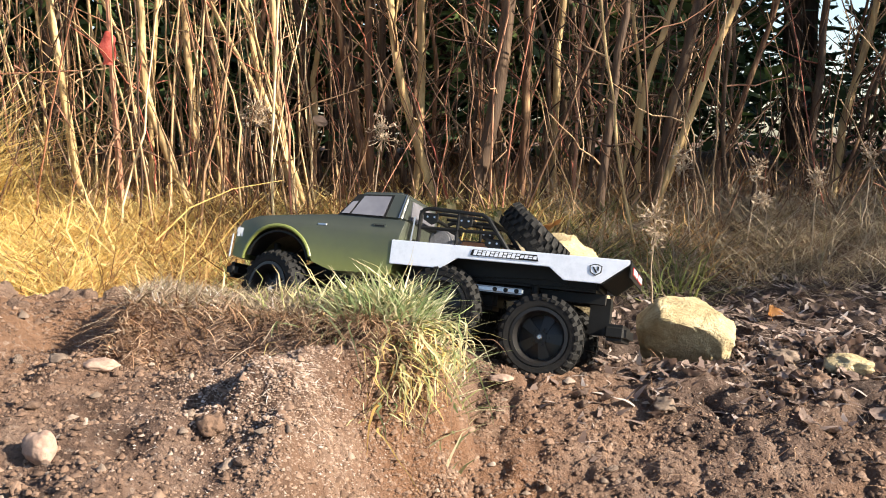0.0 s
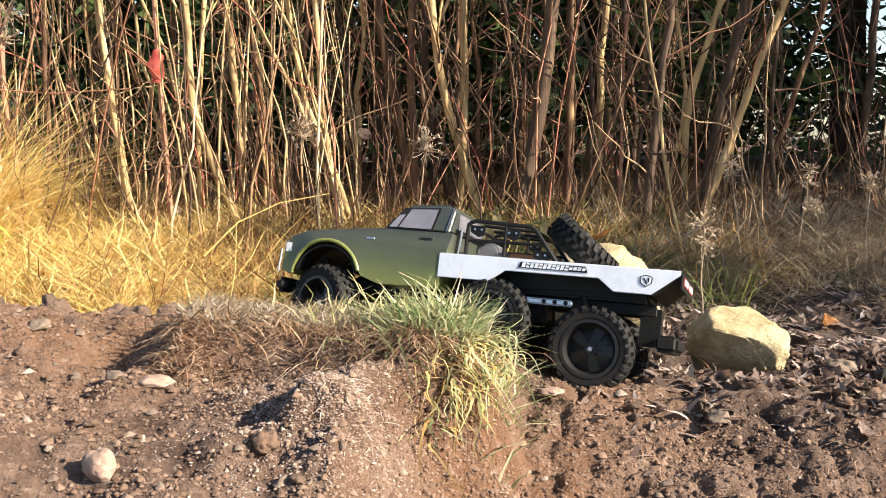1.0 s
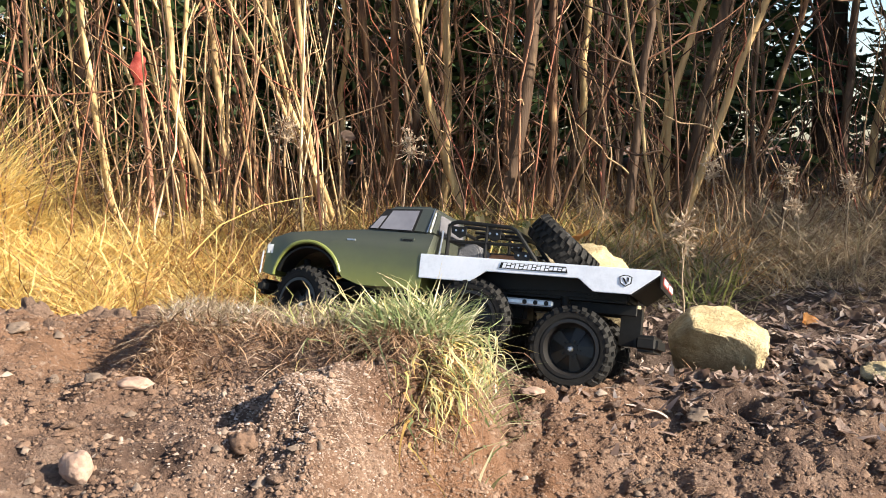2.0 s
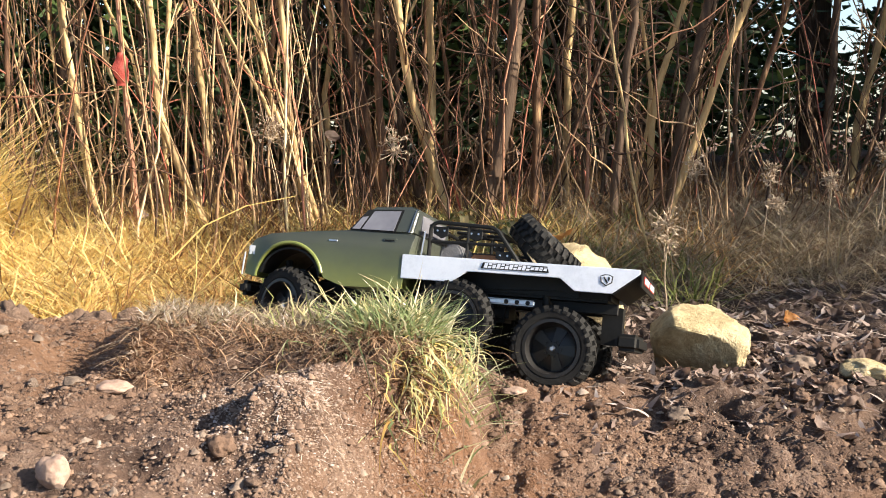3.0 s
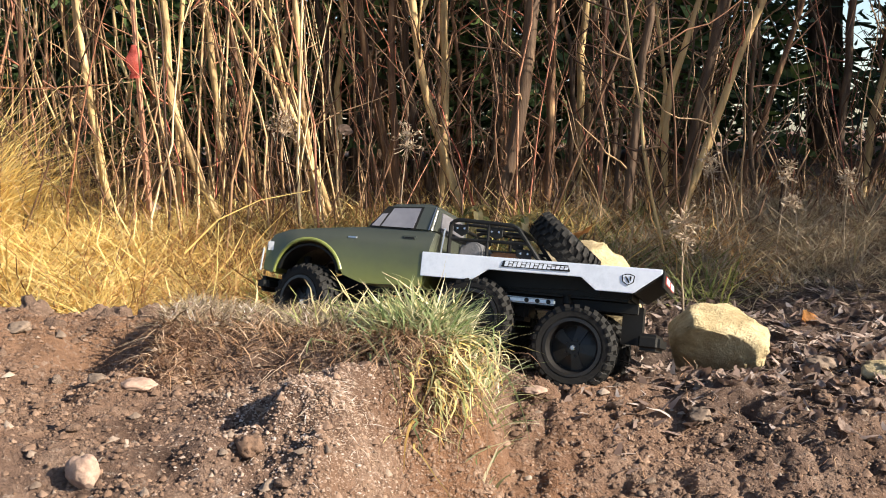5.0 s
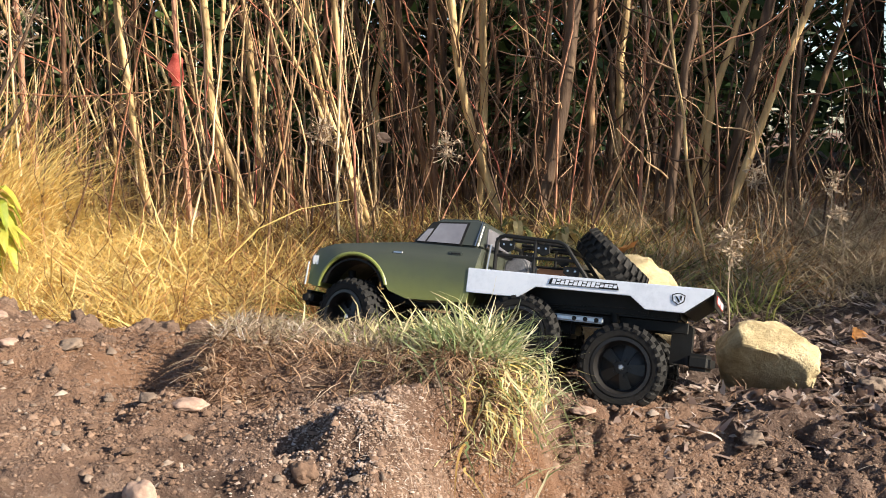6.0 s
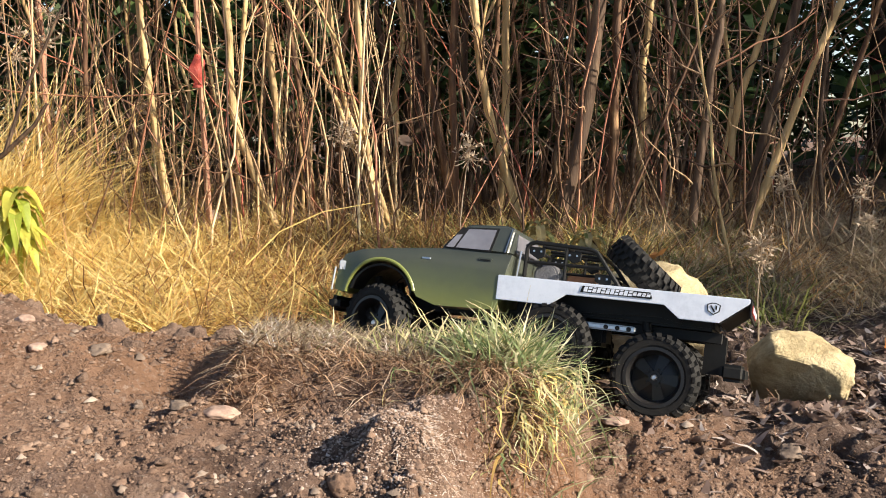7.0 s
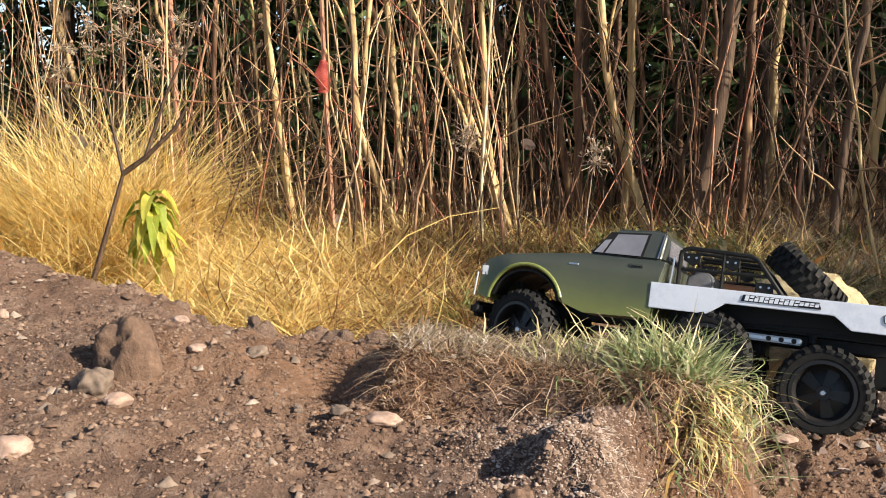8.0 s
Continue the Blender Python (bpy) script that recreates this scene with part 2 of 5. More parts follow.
# ---- the ground ----
def bank_share(x, y):
    """1 on the raised bank of dug soil, 0 on the low ground."""
    wide = smooth(1.18, 1.40, y)
    shift = 0.035 * smooth(0.98, 1.12, y)
    cut = 0.075 * (1 - smooth(0.99, 1.09, y))
    low, high = 0.00 + 0.12 * wide + shift - 0.4 * cut, -0.075 - 0.20 * wide + shift - cut
    wobble = 0.035 * fbm(x * 9, y * 9, 3, 3) + 0.022 * fbm(x * 26, y * 26, 6, 2)
    side = smooth(low, high, x + wobble)
    start = 1.13 + 0.22 * smooth(-0.62, -0.95, x)
    return side * (1 - smooth(0.0, 0.50, y - start + 0.05 * fbm(x * 4, y * 4, 11, 2)))


def sod_share(x, y):
    """1 on the slab of turf that lies on the bank."""
    wob = 0.05 * fbm(x * 11, y * 11, 21, 3)
    return (smooth(1.055, 1.115, y + wob + 0.10 * smooth(-0.14, -0.02, x)) * (1 - smooth(1.24, 1.42, y)) *
            smooth(-0.405, -0.365, x + wob) * (1 - smooth(-0.02, 0.05, x + wob)))


def ground_z(x, y):
    x, y = np.asarray(x, float), np.asarray(y, float)
    far = 0.12 * smooth(1.95, 2.9, y) + 0.10 * smooth(3.0, 7.0, y)
    hollow = -0.055 * smooth(1.30, 1.60, y) * (1 - smooth(1.75, 2.1, y)) * (1 - smooth(0.35, 0.7, x))
    low = far + hollow - 0.42 * np.clip(1.27 - y, 0, 0.36) + 0.02 * np.clip(0.15 - x, -0.5, 0.2) * (1 - smooth(1.5, 2, y))
    bank = 0.055 + 0.08 * smooth(-0.15, -0.80, x) + 0.09 * smooth(-0.85, -1.3, x) + 0.08 * (np.clip(y, 0.2, 1.4) - 0.8)
    rut = -0.022 * np.exp(-((y - 1.02 - 0.05 * x) / 0.075) ** 2) * smooth(-0.40, -0.48, x)
    ridge = 0.030 * np.exp(-((y - 1.27) / 0.07) ** 2) * smooth(-0.78, -0.95, x) - 0.012 * smooth(-0.45, -0.55, x) * smooth(1.1, 1.25, y)
    w = bank_share(x, y)
    z = low * (1 - w) + (bank + rut + ridge) * w + 0.047 * sod_share(x, y)
    for bx, by, bh, br in ((0.034, 1.375, 0.028, 0.05), (0.085, 1.53, 0.030, 0.05), (-0.213, 1.63, 0.045, 0.06)):
        z = z + bh * np.exp(-((x - bx) ** 2 + (y - by) ** 2) / br ** 2)
    z = z + 0.045 * np.exp(-((x + 0.25) / 0.11) ** 2 - ((y - 1.50) / 0.09) ** 2)
    z = z - 0.014 * np.exp(-((y - 1.045) / 0.025) ** 2) * smooth(-0.44, -0.40, x) * (1 - smooth(-0.30, -0.24, x))
    z = z + 0.040 * np.exp(-((y - 0.99) / 0.075) ** 2 - ((x + 0.165) / 0.070) ** 2) + 0.022 * np.exp(-((y - 0.88) / 0.07) ** 2 - ((x + 0.175) / 0.050) ** 2)
    z = z - 0.050 * np.exp(-((y - 1.12) / 0.06) ** 2 - ((x + 0.465) / 0.05) ** 2)
    for bx, by, bh, br in ((-0.185, 0.90, 0.026, 0.035), (-0.255, 0.83, 0.020, 0.026), (-0.225, 0.905, -0.022, 0.022), (-0.290, 0.80, -0.016, 0.020), (-0.150, 0.83, 0.018, 0.03)):
        z = z + bh * np.exp(-((x - bx) ** 2 + (y - by) ** 2) / br ** 2)
    z = z * smooth(0.05, 0.60, y)
    near = (1 - smooth(1.9, 3.0, y)) * (1 - smooth(1.1, 1.8, np.abs(x))) * smooth(0.35, 0.6, y)
    rough = 0.026 * fbm(x * 11, y * 11, 31, 5) + (0.015 + 0.010 * smooth(-0.12, 0.06, x)) * (cells(x * 24, y * 24, 4) - 0.5) * (0.4 + value_noise(x * 5, y * 5, 8) + 0.4)
    rough = rough + (0.006 + 0.006 * smooth(-0.12, 0.06, x)) * (cells(x * 55, y * 55, 9) - 0.5) + 0.006 * (cells(x * 105, y * 105, 19) - 0.5) + 0.05 * fbm(x * 2.2, y * 2.2, 41, 2) * smooth(1.8, 2.4, y)
    lumpy = np.exp(-((y - 0.92) / 0.12) ** 2 - ((x + 0.17) / 0.10) ** 2)
    rough = rough * (1 - 0.6 * sod_share(x, y)) + lumpy * (0.020 * (cells(x * 34, y * 34, 51) - 0.5) + 0.012 * (cells(x * 80, y * 80, 57) - 0.5))
    calm = 1 - 0.65 * np.exp(-((y - 1.02 - 0.05 * x) / 0.07) ** 2) * smooth(-0.5, -0.62, x)
    return z + rough * np.maximum(near, 0.3 * smooth(1.8, 2.2, y) * (1 - smooth(6, 12, np.abs(x) + y))) * calm


def axis(lo, hi, step, reach):
    line = list(np.arange(lo, hi, step))
    grow, s = step, hi
    while s < reach:
        grow *= 1.16
        s += grow
        line.append(s)
    grow, s = step, lo
    while s > -reach:
        grow *= 1.16
        s -= grow
        line.insert(0, s)
    return np.array(line)


gx, gy = axis(-1.20, 0.90, 0.0045, 600), axis(0.62, 1.62, 0.0045, 600)
GX, GY = np.meshgrid(gx, gy)
_verts = np.stack([GX, GY, ground_z(GX, GY)], -1).reshape(-1, 3)
_i = np.arange(len(gy) - 1)[:, None] * len(gx) + np.arange(len(gx) - 1)[None, :]
_faces = np.stack([_i, _i + 1, _i + 1 + len(gx), _i + len(gx)], -1).reshape(-1, 4)
ground = tagged(mesh_object("ground", _verts, _faces, SOIL), "bare brown dug soil with frost and clods", "ground", kind="structure")


# ---- stones ----
def stone_mesh(name, size, seed, mat, lumps=0.18, levels=3, flat=0.0, chips=5, faces=(), grit=0.0):
    rnd = random.Random(seed)
    bm = bmesh.new()
    bmesh.ops.create_icosphere(bm, subdivisions=levels, radius=1.0)
    cuts = [(Vector(d).normalized(), k) for d, k in faces]
    for _ in range(chips):
        d = Vector((rnd.gauss(0, 1), rnd.gauss(0, 1), rnd.gauss(0, 1))).normalized()
        cuts.append((d, rnd.uniform(0.72, 0.95)))
    off = Vector((seed * 3.1, seed * 1.7, seed * 0.9))
    for v in bm.verts:
        d = v.co.normalized()
        r = 1 + lumps * noise.noise(d * 1.3 + off) + 0.5 * lumps * noise.noise(d * 3.1 + off) + 0.25 * lumps * noise.noise(d * 8 + off) + 0.14 * lumps * noise.noise(d * 19 + off)
        r += grit * (noise.noise(d * 9 - off) + 0.8 * noise.noise(d * 17 - off) + 0.6 * noise.noise(d * 33 - off))
        p = d * r
        for n, k in cuts:
            over = p.dot(n) - k
            if over > 0:
                p -= n * over * 0.8
        if p.z < -0.6:
            p.z = -0.6 + (p.z + 0.6) * (1 - flat)
        v.co = Vector((p.x * size[0], p.y * size[1], p.z * size[2])) * 0.5
    me = bpy.data.meshes.new(name)
    bm.to_mesh(me)
    bm.free()
    for p in me.polygons:
        p.use_smooth = True
    me.materials.append(mat)
    return me


def place_stone(name, me, x, y, sink, turn, label, group=""):
    low = min(v.co.z for v in me.vertices)
    ob = new(name, me)
    ob.matrix_world = pose(x, y, float(ground_z(x, y)) - low - sink, 0, 0, turn)
    return tagged(ob, label, "rock" if name == "boulder" else "stone", group)


place_stone("boulder", stone_mesh("boulder", (0.262, 0.25, 0.245), 5, ROCK, 0.16, 5, 0.3, 6, (((-0.1, -0.65, -0.75), 0.62), ((-0.9, -0.4, 0.1), 0.80))), 0.197, 1.735, 0.012, 20,
            "large rounded yellow sandstone rock standing on gravel")
place_stone("boulder", stone_mesh("boulder", (0.174, 0.135, 0.160), 12, ROCK, 0.24, 5, 0.5, 4, (((-0.50, -0.66, -0.56), 0.22), ((0.1, -0.3, 0.95), 0.66), ((-0.8, -0.1, 0.5), 0.72))), 0.400, 1.545, 0.010, 0,
            "small blocky yellow sandstone rock among dead leaves")


# ---- the toy truck ----
def prism(bm, outline, y0, y1, inset=0.0):
    """An outline in x and z, drawn out from y0 to y1."""
    a = [bm.verts.new((x, y0, z)) for x, z in outline]
    b = [bm.verts.new((x, y1, z)) for x, z in outline]
    bm.faces.new(a)
    bm.faces.new(b[::-1])
    for k in range(len(a)):
        j = (k + 1) % len(a)
        bm.faces.new((a[k], b[k], b[j], a[j]))


def box(bm, x0, x1, y0, y1, z0, z1):
    prism(bm, [(x0, z0), (x1, z0), (x1, z1), (x0, z1)], y0, y1)


def bevel(bm, width, segments=2, angle=25):
    bmesh.ops.recalc_face_normals(bm, faces=bm.faces)
    edges = [e for e in bm.edges if len(e.link_faces) == 2 and e.calc_face_angle(0) > radians(angle)]
    bmesh.ops.bevel(bm, geom=edges, offset=width, segments=segments, affect="EDGES", clamp_overlap=True)


def lathe(bm, profile, steps=40, closed=True):
    """A profile of (radius, y) turned about the y axis."""
    rings = []
    for k in range(steps):
        a = 2 * math.pi * k / steps
        rings.append([bm.verts.new((r * math.cos(a), y, r * math.sin(a))) for r, y in profile])
    n = len(profile)
    for k in range(steps):
        p, q = rings[k], rings[(k + 1) % steps]
        for j in range(n if closed else n - 1):
            bm.faces.new((p[j], q[j], q[(j + 1) % n], p[(j + 1) % n]))


def tube(bm, points, radius, sides=8):
    """A round bar along points; radius is one number or one for each point."""
    pts = [Vector(p) for p in points]
    radii = radius if isinstance(radius, (list, tuple)) else [radius] * len(pts)
    rings = []
    for k, p in enumerate(pts):
        d = (pts[min(k + 1, len(pts) - 1)] - pts[max(k - 1, 0)]).normalized()
        u = d.orthogonal().normalized() if not rings else (u - d * u.dot(d)).normalized()
        w = d.cross(u)
        rings.append([bm.verts.new(p + (u * math.cos(2 * math.pi * s / sides) + w * math.sin(2 * math.pi * s / sides)) * radii[k]) for s in range(sides)])
    for p, q in zip(rings, rings[1:]):
        for s in range(sides):
            bm.faces.new((p[s], p[(s + 1) % sides], q[(s + 1) % sides], q[s]))
    bm.faces.new(rings[0][::-1])
    bm.faces.new(rings[-1])


def paint_material():
    """Airbrushed olive green that fades to lime on the fender lips and low on the doors."""
    m, t, b = material("olive_paint", 0.38, 0.0, 0.5)
    coord = t.nodes.new("ShaderNodeTexCoord")
    sep = t.nodes.new("ShaderNodeSeparateXYZ")
    t.links.new(coord.outputs["Object"], sep.inputs[0])
    speck = noise_out(t, 35.0, 4.0)
    fade = t.nodes.new("ShaderNodeMath")
    fade.operation = "MULTIPLY_ADD"
    t.links.new(speck, fade.inputs[0])
    fade.inputs[1].default_value = 0.018
    t.links.new(sep.outputs["Z"], fade.inputs[2])
    c = ramp(t, fade.outputs[0], [(0.0, (0.15, 0.165, 0.045)), (0.35, (0.078, 0.090, 0.043)), (0.65, (0.054, 0.060, 0.045)), (1.0, (0.034, 0.040, 0.036))])
    scale = t.nodes.new("ShaderNodeMapRange")
    scale.inputs["From Min"].default_value, scale.inputs["From Max"].default_value = -0.040, 0.055
    t.links.new(fade.outputs[0], scale.inputs["Value"])
    t.links.new(scale.outputs[0], c.node.inputs[0])
    t.links.new(c, b.inputs["Base Color"])
    dust = ramp(t, noise_out(t, 90.0, 5.0), [(0.35, (0.30, 0.30, 0.30)), (0.7, (0.55, 0.55, 0.55))])
    t.links.new(dust, b.inputs["Roughness"])
    return m


def glass_material():
    m, t, b = material("tinted_glass", 0.06, 0.0, 0.8)
    t.links.new(ramp(t, noise_out(t, 14.0), [(0.35, (0.11, 0.11, 0.13)), (0.7, (0.18, 0.18, 0.205))]), b.inputs["Base Color"])
    return m


PAINT = paint_material()
LIME = grained("lime_paint", [(0.3, (0.13, 0.15, 0.040)), (0.7, (0.19, 0.21, 0.055))], 20, 160, 0.4, 0.1, 0.001, 0.5)
GLASS = glass_material()
WHITE = grained("white_panel", [(0.25, (0.50, 0.54, 0.62)), (0.5, (0.62, 0.66, 0.74)), (0.8, (0.68, 0.71, 0.78))], 12, 140, 0.35, 0.1, 0.001, 0.5)
BLACK = grained("black_plastic", [(0.3, (0.004, 0.004, 0.004)), (0.6, (0.008, 0.0078, 0.0075)), (0.85, (0.024, 0.020, 0.017))], 18, 160, 0.55, 0.2, 0.001, 0.25)
RUBBER = grained("rubber", [(0.3, (0.006, 0.006, 0.006)), (0.6, (0.013, 0.0125, 0.012)), (0.85, (0.065, 0.050, 0.040))], 30, 180, 0.75, 0.4, 0.002, 0.25)
RIM = grained("gloss_black_rim", [(0.3, (0.008, 0.008, 0.009)), (0.85, (0.022, 0.020, 0.019))], 18, 160, 0.34, 0.1, 0.001, 0.35)
STEEL = grained("brushed_steel", [(0.3, (0.50, 0.50, 0.52)), (0.7, (0.70, 0.70, 0.72))], 40, 300, 0.3, 0.1, 0.001, 0.5, metal=1.0)
CLEAR = grained("lamp_lens", [(0.3, (0.60, 0.60, 0.60)), (0.7, (0.75, 0.75, 0.74))], 40, 200, 0.15, 0.1, 0.001, 0.6)
LABEL_RED = grained("red_label", [(0.3, (0.45, 0.05, 0.04)), (0.7, (0.55, 0.08, 0.06))], 40, 200, 0.4, 0.1, 0.001)
ORANGE_TAN = grained("tan_leather", [(0.3, (0.22, 0.09, 0.04)), (0.7, (0.32, 0.15, 0.07))], 40, 200, 0.6, 0.2, 0.001)

TYRE_R, TYRE_W = 0.0610, 0.043


def tyre_mesh():
    bm = bmesh.new()
    w, r = TYRE_W / 2, TYRE_R
    lathe(bm, [(0.036, -w * 0.80), (0.044, -w * 0.98), (0.051, -w), (r - 0.0045, -w * 0.84), (r - 0.0035, 0), (r - 0.0045, w * 0.84),
               (0.051, w), (0.044, w * 0.98), (0.036, w * 0.80)], 48)
    count = 26
    for k in range(count):
        for row, (y0, y1, h, shift) in enumerate(((-w * 1.03, -w * 0.52, 0.0055, 0.0), (w * 0.52, w * 1.03, 0.0055, 0.5), (-w * 0.42, w * 0.02, 0.0045, 0.35), (w * 0.05, w * 0.44, 0.0045, 0.8))):
            a = 2 * math.pi * (k + shift) / count
            span = 0.078 if row < 2 else 0.07
            base = []
            for rr, s in ((r - 0.009, 1.0), (r - 0.0045 + h, 0.78)):
                for da, y in ((-span, y0), (span, y0), (span, y1), (-span, y1)):
                    drop = 0.006 if row < 2 and abs(y) > w and rr > r - 0.004 else 0.0
                    skew = 0.05 * (1 if row % 2 else -1) * (y - y0) / (y1 - y0)
                    base.append(bm.verts.new(((rr - drop) * math.cos(a + da * s + skew), y, (rr - drop) * math.sin(a + da * s + skew))))
            for f in ((4, 5, 6, 7), (0, 1, 5, 4), (1, 2, 6, 5), (2, 3, 7, 6), (3, 0, 4, 7)):
                bm.faces.new([base[i] for i in f])
    return bm


def rim_mesh():
    """Dished wheel with five spokes, a hub and nuts; its open side faces +y."""
    bm = bmesh.new()
    w = TYRE_W / 2
    lathe(bm, [(0.0385, w * 0.86), (0.0415, w * 0.92), (0.0415, w * 1.0), (0.037, w * 1.0), (0.0335, w * 0.70), (0.031, -w * 0.2), (0.031, -w * 0.9), (0.0385, -w * 0.9)], 40)
    lathe(bm, [(0.0, w * 0.25), (0.009, w * 0.25), (0.011, w * 0.1), (0.032, -w * 0.15), (0.032, -w * 0.35), (0.0, -w * 0.35)], 30, False)
    for k in range(5):
        a = 2 * math.pi * k / 5 + 0.3
        m = Matrix.Rotation(a, 4, "Y")
        vs = [bm.verts.new(m @ Vector(p)) for p in ((0.007, w * 0.24, -0.005), (0.033, w * 0.12, -0.0085), (0.033, w * 0.12, 0.0085), (0.007, w * 0.24, 0.005),
                                                     (0.007, -w * 0.2, -0.005), (0.033, -w * 0.2, -0.0075), (0.033, -w * 0.2, 0.0075), (0.007, -w * 0.2, 0.005))]
        for f in ((0, 1, 2, 3), (0, 4, 5, 1), (1, 5, 6, 2), (2, 6, 7, 3), (3, 7, 4, 0)):
            bm.faces.new([vs[i] for i in f])
        b = m @ Vector((0.0125, w * 0.44, 0))
        tube(bm, [b, b + Vector((0, 0.003, 0))], 0.0017, 6)
    return bm


def nut_mesh():
    bm = bmesh.new()
    tube(bm, [(0, TYRE_W * 0.12, 0), (0, TYRE_W * 0.30, 0), (0, TYRE_W * 0.33, 0)], [0.0045, 0.0045, 0.003], 6)
    return bm


BED_L, HALF_W = 0.352, 0.103
TAIL = Vector((0.267, 1.300, 0.179))                 # near upper corner of the tail
_fore = Vector((-0.953, 0.298, 0.050)).normalized()
_left = (Vector((-0.03, -0.20, 0.050)) - _fore * Vector((-0.03, -0.20, 0.050)).dot(_fore)).normalized()
_up = _fore.cross(_left)
_m = Matrix((_fore, _left, _up)).transposed().to_4x4()
_m = _m @ Matrix.Scale(1.03, 4)
_m.translation = TAIL - _left * HALF_W * 1.03
TRUCK_POSE = _m
truck = tagged(empty("toy_truck", TRUCK_POSE), "olive green six-wheeled toy pickup with white flatbed sides", "toy truck")

SIDE = [(0.0, 0.0), (BED_L, 0.0), (BED_L, -0.036), (0.272, -0.036), (0.248, -0.019), (0.112, -0.019), (0.090, -0.036), (0.038, -0.036), (0.0, -0.006)]
for _s, _y in ((1, HALF_W), (-1, -HALF_W)):
    bm = bmesh.new()
    prism(bm, SIDE, _y, _y - _s * 0.003)
    bevel(bm, 0.0008, 2)
    _p = part("side_panel", bm, WHITE, truck, "white side panel with a stepped lower edge", False)
    if _s == 1:
        bm = bmesh.new()
        prism(bm, [(0.226, -0.0042), (0.131, -0.0042), (0.128, -0.0132), (0.229, -0.0132)], _y + 0.0002, _y + 0.0008)
        part("sticker", bm, BLACK, _p, "black sticker with illegible pale lettering")
        bm = bmesh.new()
        for k in range(15):
            x0 = 0.2245 - k * 0.0063
            h = 0.0036 if k < 11 else 0.0024
            lo, up = -0.0085 - h, -0.0085 + h
            strips = ((lo, lo + 0.8 * h), (lo + 1.2 * h, up)) if k % 3 == 1 else (((lo, up),) if k % 3 == 0 else ((lo, lo + 1.4 * h), (lo + 1.65 * h, up)))
            for z0, z1 in strips:
                prism(bm, [(x0 - 0.25 * (z1 - lo), z1), (x0 - 0.0049 - 0.25 * (z1 - lo), z1), (x0 - 0.0049 - 0.25 * (z0 - lo), z0), (x0 - 0.25 * (z0 - lo), z0)], _y + 0.0009, _y + 0.0012)
        part("lettering", bm, WHITE, _p, "pale lettering bars")
        bm = bmesh.new()
        prism(bm, [(0.0370, -0.012), (0.0430, -0.0095), (0.0490, -0.0095), (0.0550, -0.012), (0.0540, -0.021), (0.0460, -0.026), (0.0380, -0.021)], _y + 0.0002, _y + 0.0007)
        part("badge", bm, BLACK, _p, "small dark shield badge")
        bm = bmesh.new()
        prism(bm, [(0.0385, -0.0128), (0.0440, -0.0108), (0.0480, -0.0108), (0.0535, -0.0128), (0.0526, -0.0204), (0.0460, -0.0245), (0.0394, -0.0204)], _y + 0.0008, _y + 0.0010)
        part("badge_field", bm, WHITE, _p)
        bm = bmesh.new()
        prism(bm, [(0.0510, -0.0135), (0.0485, -0.0135), (0.0435, -0.0215), (0.0455, -0.0225)], _y + 0.0011, _y + 0.0014)
        prism(bm, [(0.0440, -0.0125), (0.0415, -0.0132), (0.0420, -0.0195), (0.0438, -0.0180)], _y + 0.0011, _y + 0.0014)
        part("badge_mark", bm, BLACK, _p)
bm = bmesh.new()
box(bm, 0.003, BED_L, -HALF_W + 0.0035, HALF_W - 0.0035, -0.006, -0.001)
part("bed_deck", bm, STEEL, truck, "grey metal load deck", False)
bm = bmesh.new()
prism(bm, [(0.0, -0.0005), (0.0025, -0.0005), (0.042, -0.034), (0.036, -0.037), (0.0, -0.008)], -HALF_W + 0.0035, HALF_W - 0.0035)
tail = part("tailgate", bm, BLACK, truck, "black underside of the sloped tail", False)
bm = bmesh.new()
box(bm, -0.0022, -0.0004, -HALF_W + 0.002, HALF_W - 0.002, -0.0240, -0.0005)
tail_lip = part("tail_board", bm, BLACK, tail, "black tail board", False)
for _k in range(2):
    bm = bmesh.new()
    box(bm, -0.0032, -0.0024, -0.080 + _k * 0.085, -0.012 + _k * 0.085, -0.017, -0.006)
    part("sticker", bm, LABEL_RED, tail, "red and white sticker")
    bm = bmesh.new()
    box(bm, -0.0040, -0.0034, -0.076 + _k * 0.085, -0.016 + _k * 0.085, -0.0155, -0.0075)
    part("sticker_field", bm, WHITE, tail)
for _s in (1, -1):
    bm = bmesh.new()
    prism(bm, [(0.09, -0.008), (0.33, -0.008), (0.33, -0.050), (0.28, -0.058), (0.245, -0.040), (0.12, -0.034), (0.09, -0.040)], _s * 0.060, _s * 0.057)
    part("inner_skirt", bm, BLACK, truck, "", False)

# frame rails, gearbox, sliders
for _s in (1, -1):
    bm = bmesh.new()
    box(bm, 0.035, 0.615, _s * 0.030, _s * 0.036, -0.062, -0.046)
    bevel(bm, 0.001, 1)
    part("frame_rail", bm, BLACK, truck, "", False)
    bm = bmesh.new()
    box(bm, 0.148, 0.246, _s * 0.084, _s * 0.088, -0.062, -0.053)
    bevel(bm, 0.0035, 3)
    slider = part("slider_bar", bm, STEEL, truck, "bright slotted metal bar")
    # black discs laid on the bar stand in for its dark holes
    for x in (0.158, 0.174, 0.190, 0.218, 0.236):
        bm = bmesh.new()
        tube(bm, [(x, _s * 0.0875, -0.0575), (x, _s * 0.0892, -0.0575)], 0.0034, 10)
        part("bolt_or_hole", bm, BLACK, slider)
    bm = bmesh.new()
    box(bm, 0.28, 0.44, _s * 0.070, _s * 0.082, -0.078, -0.070)
    bevel(bm, 0.003, 2)
    part("rock_slider", bm, BLACK, truck, "", False)
bm = bmesh.new()
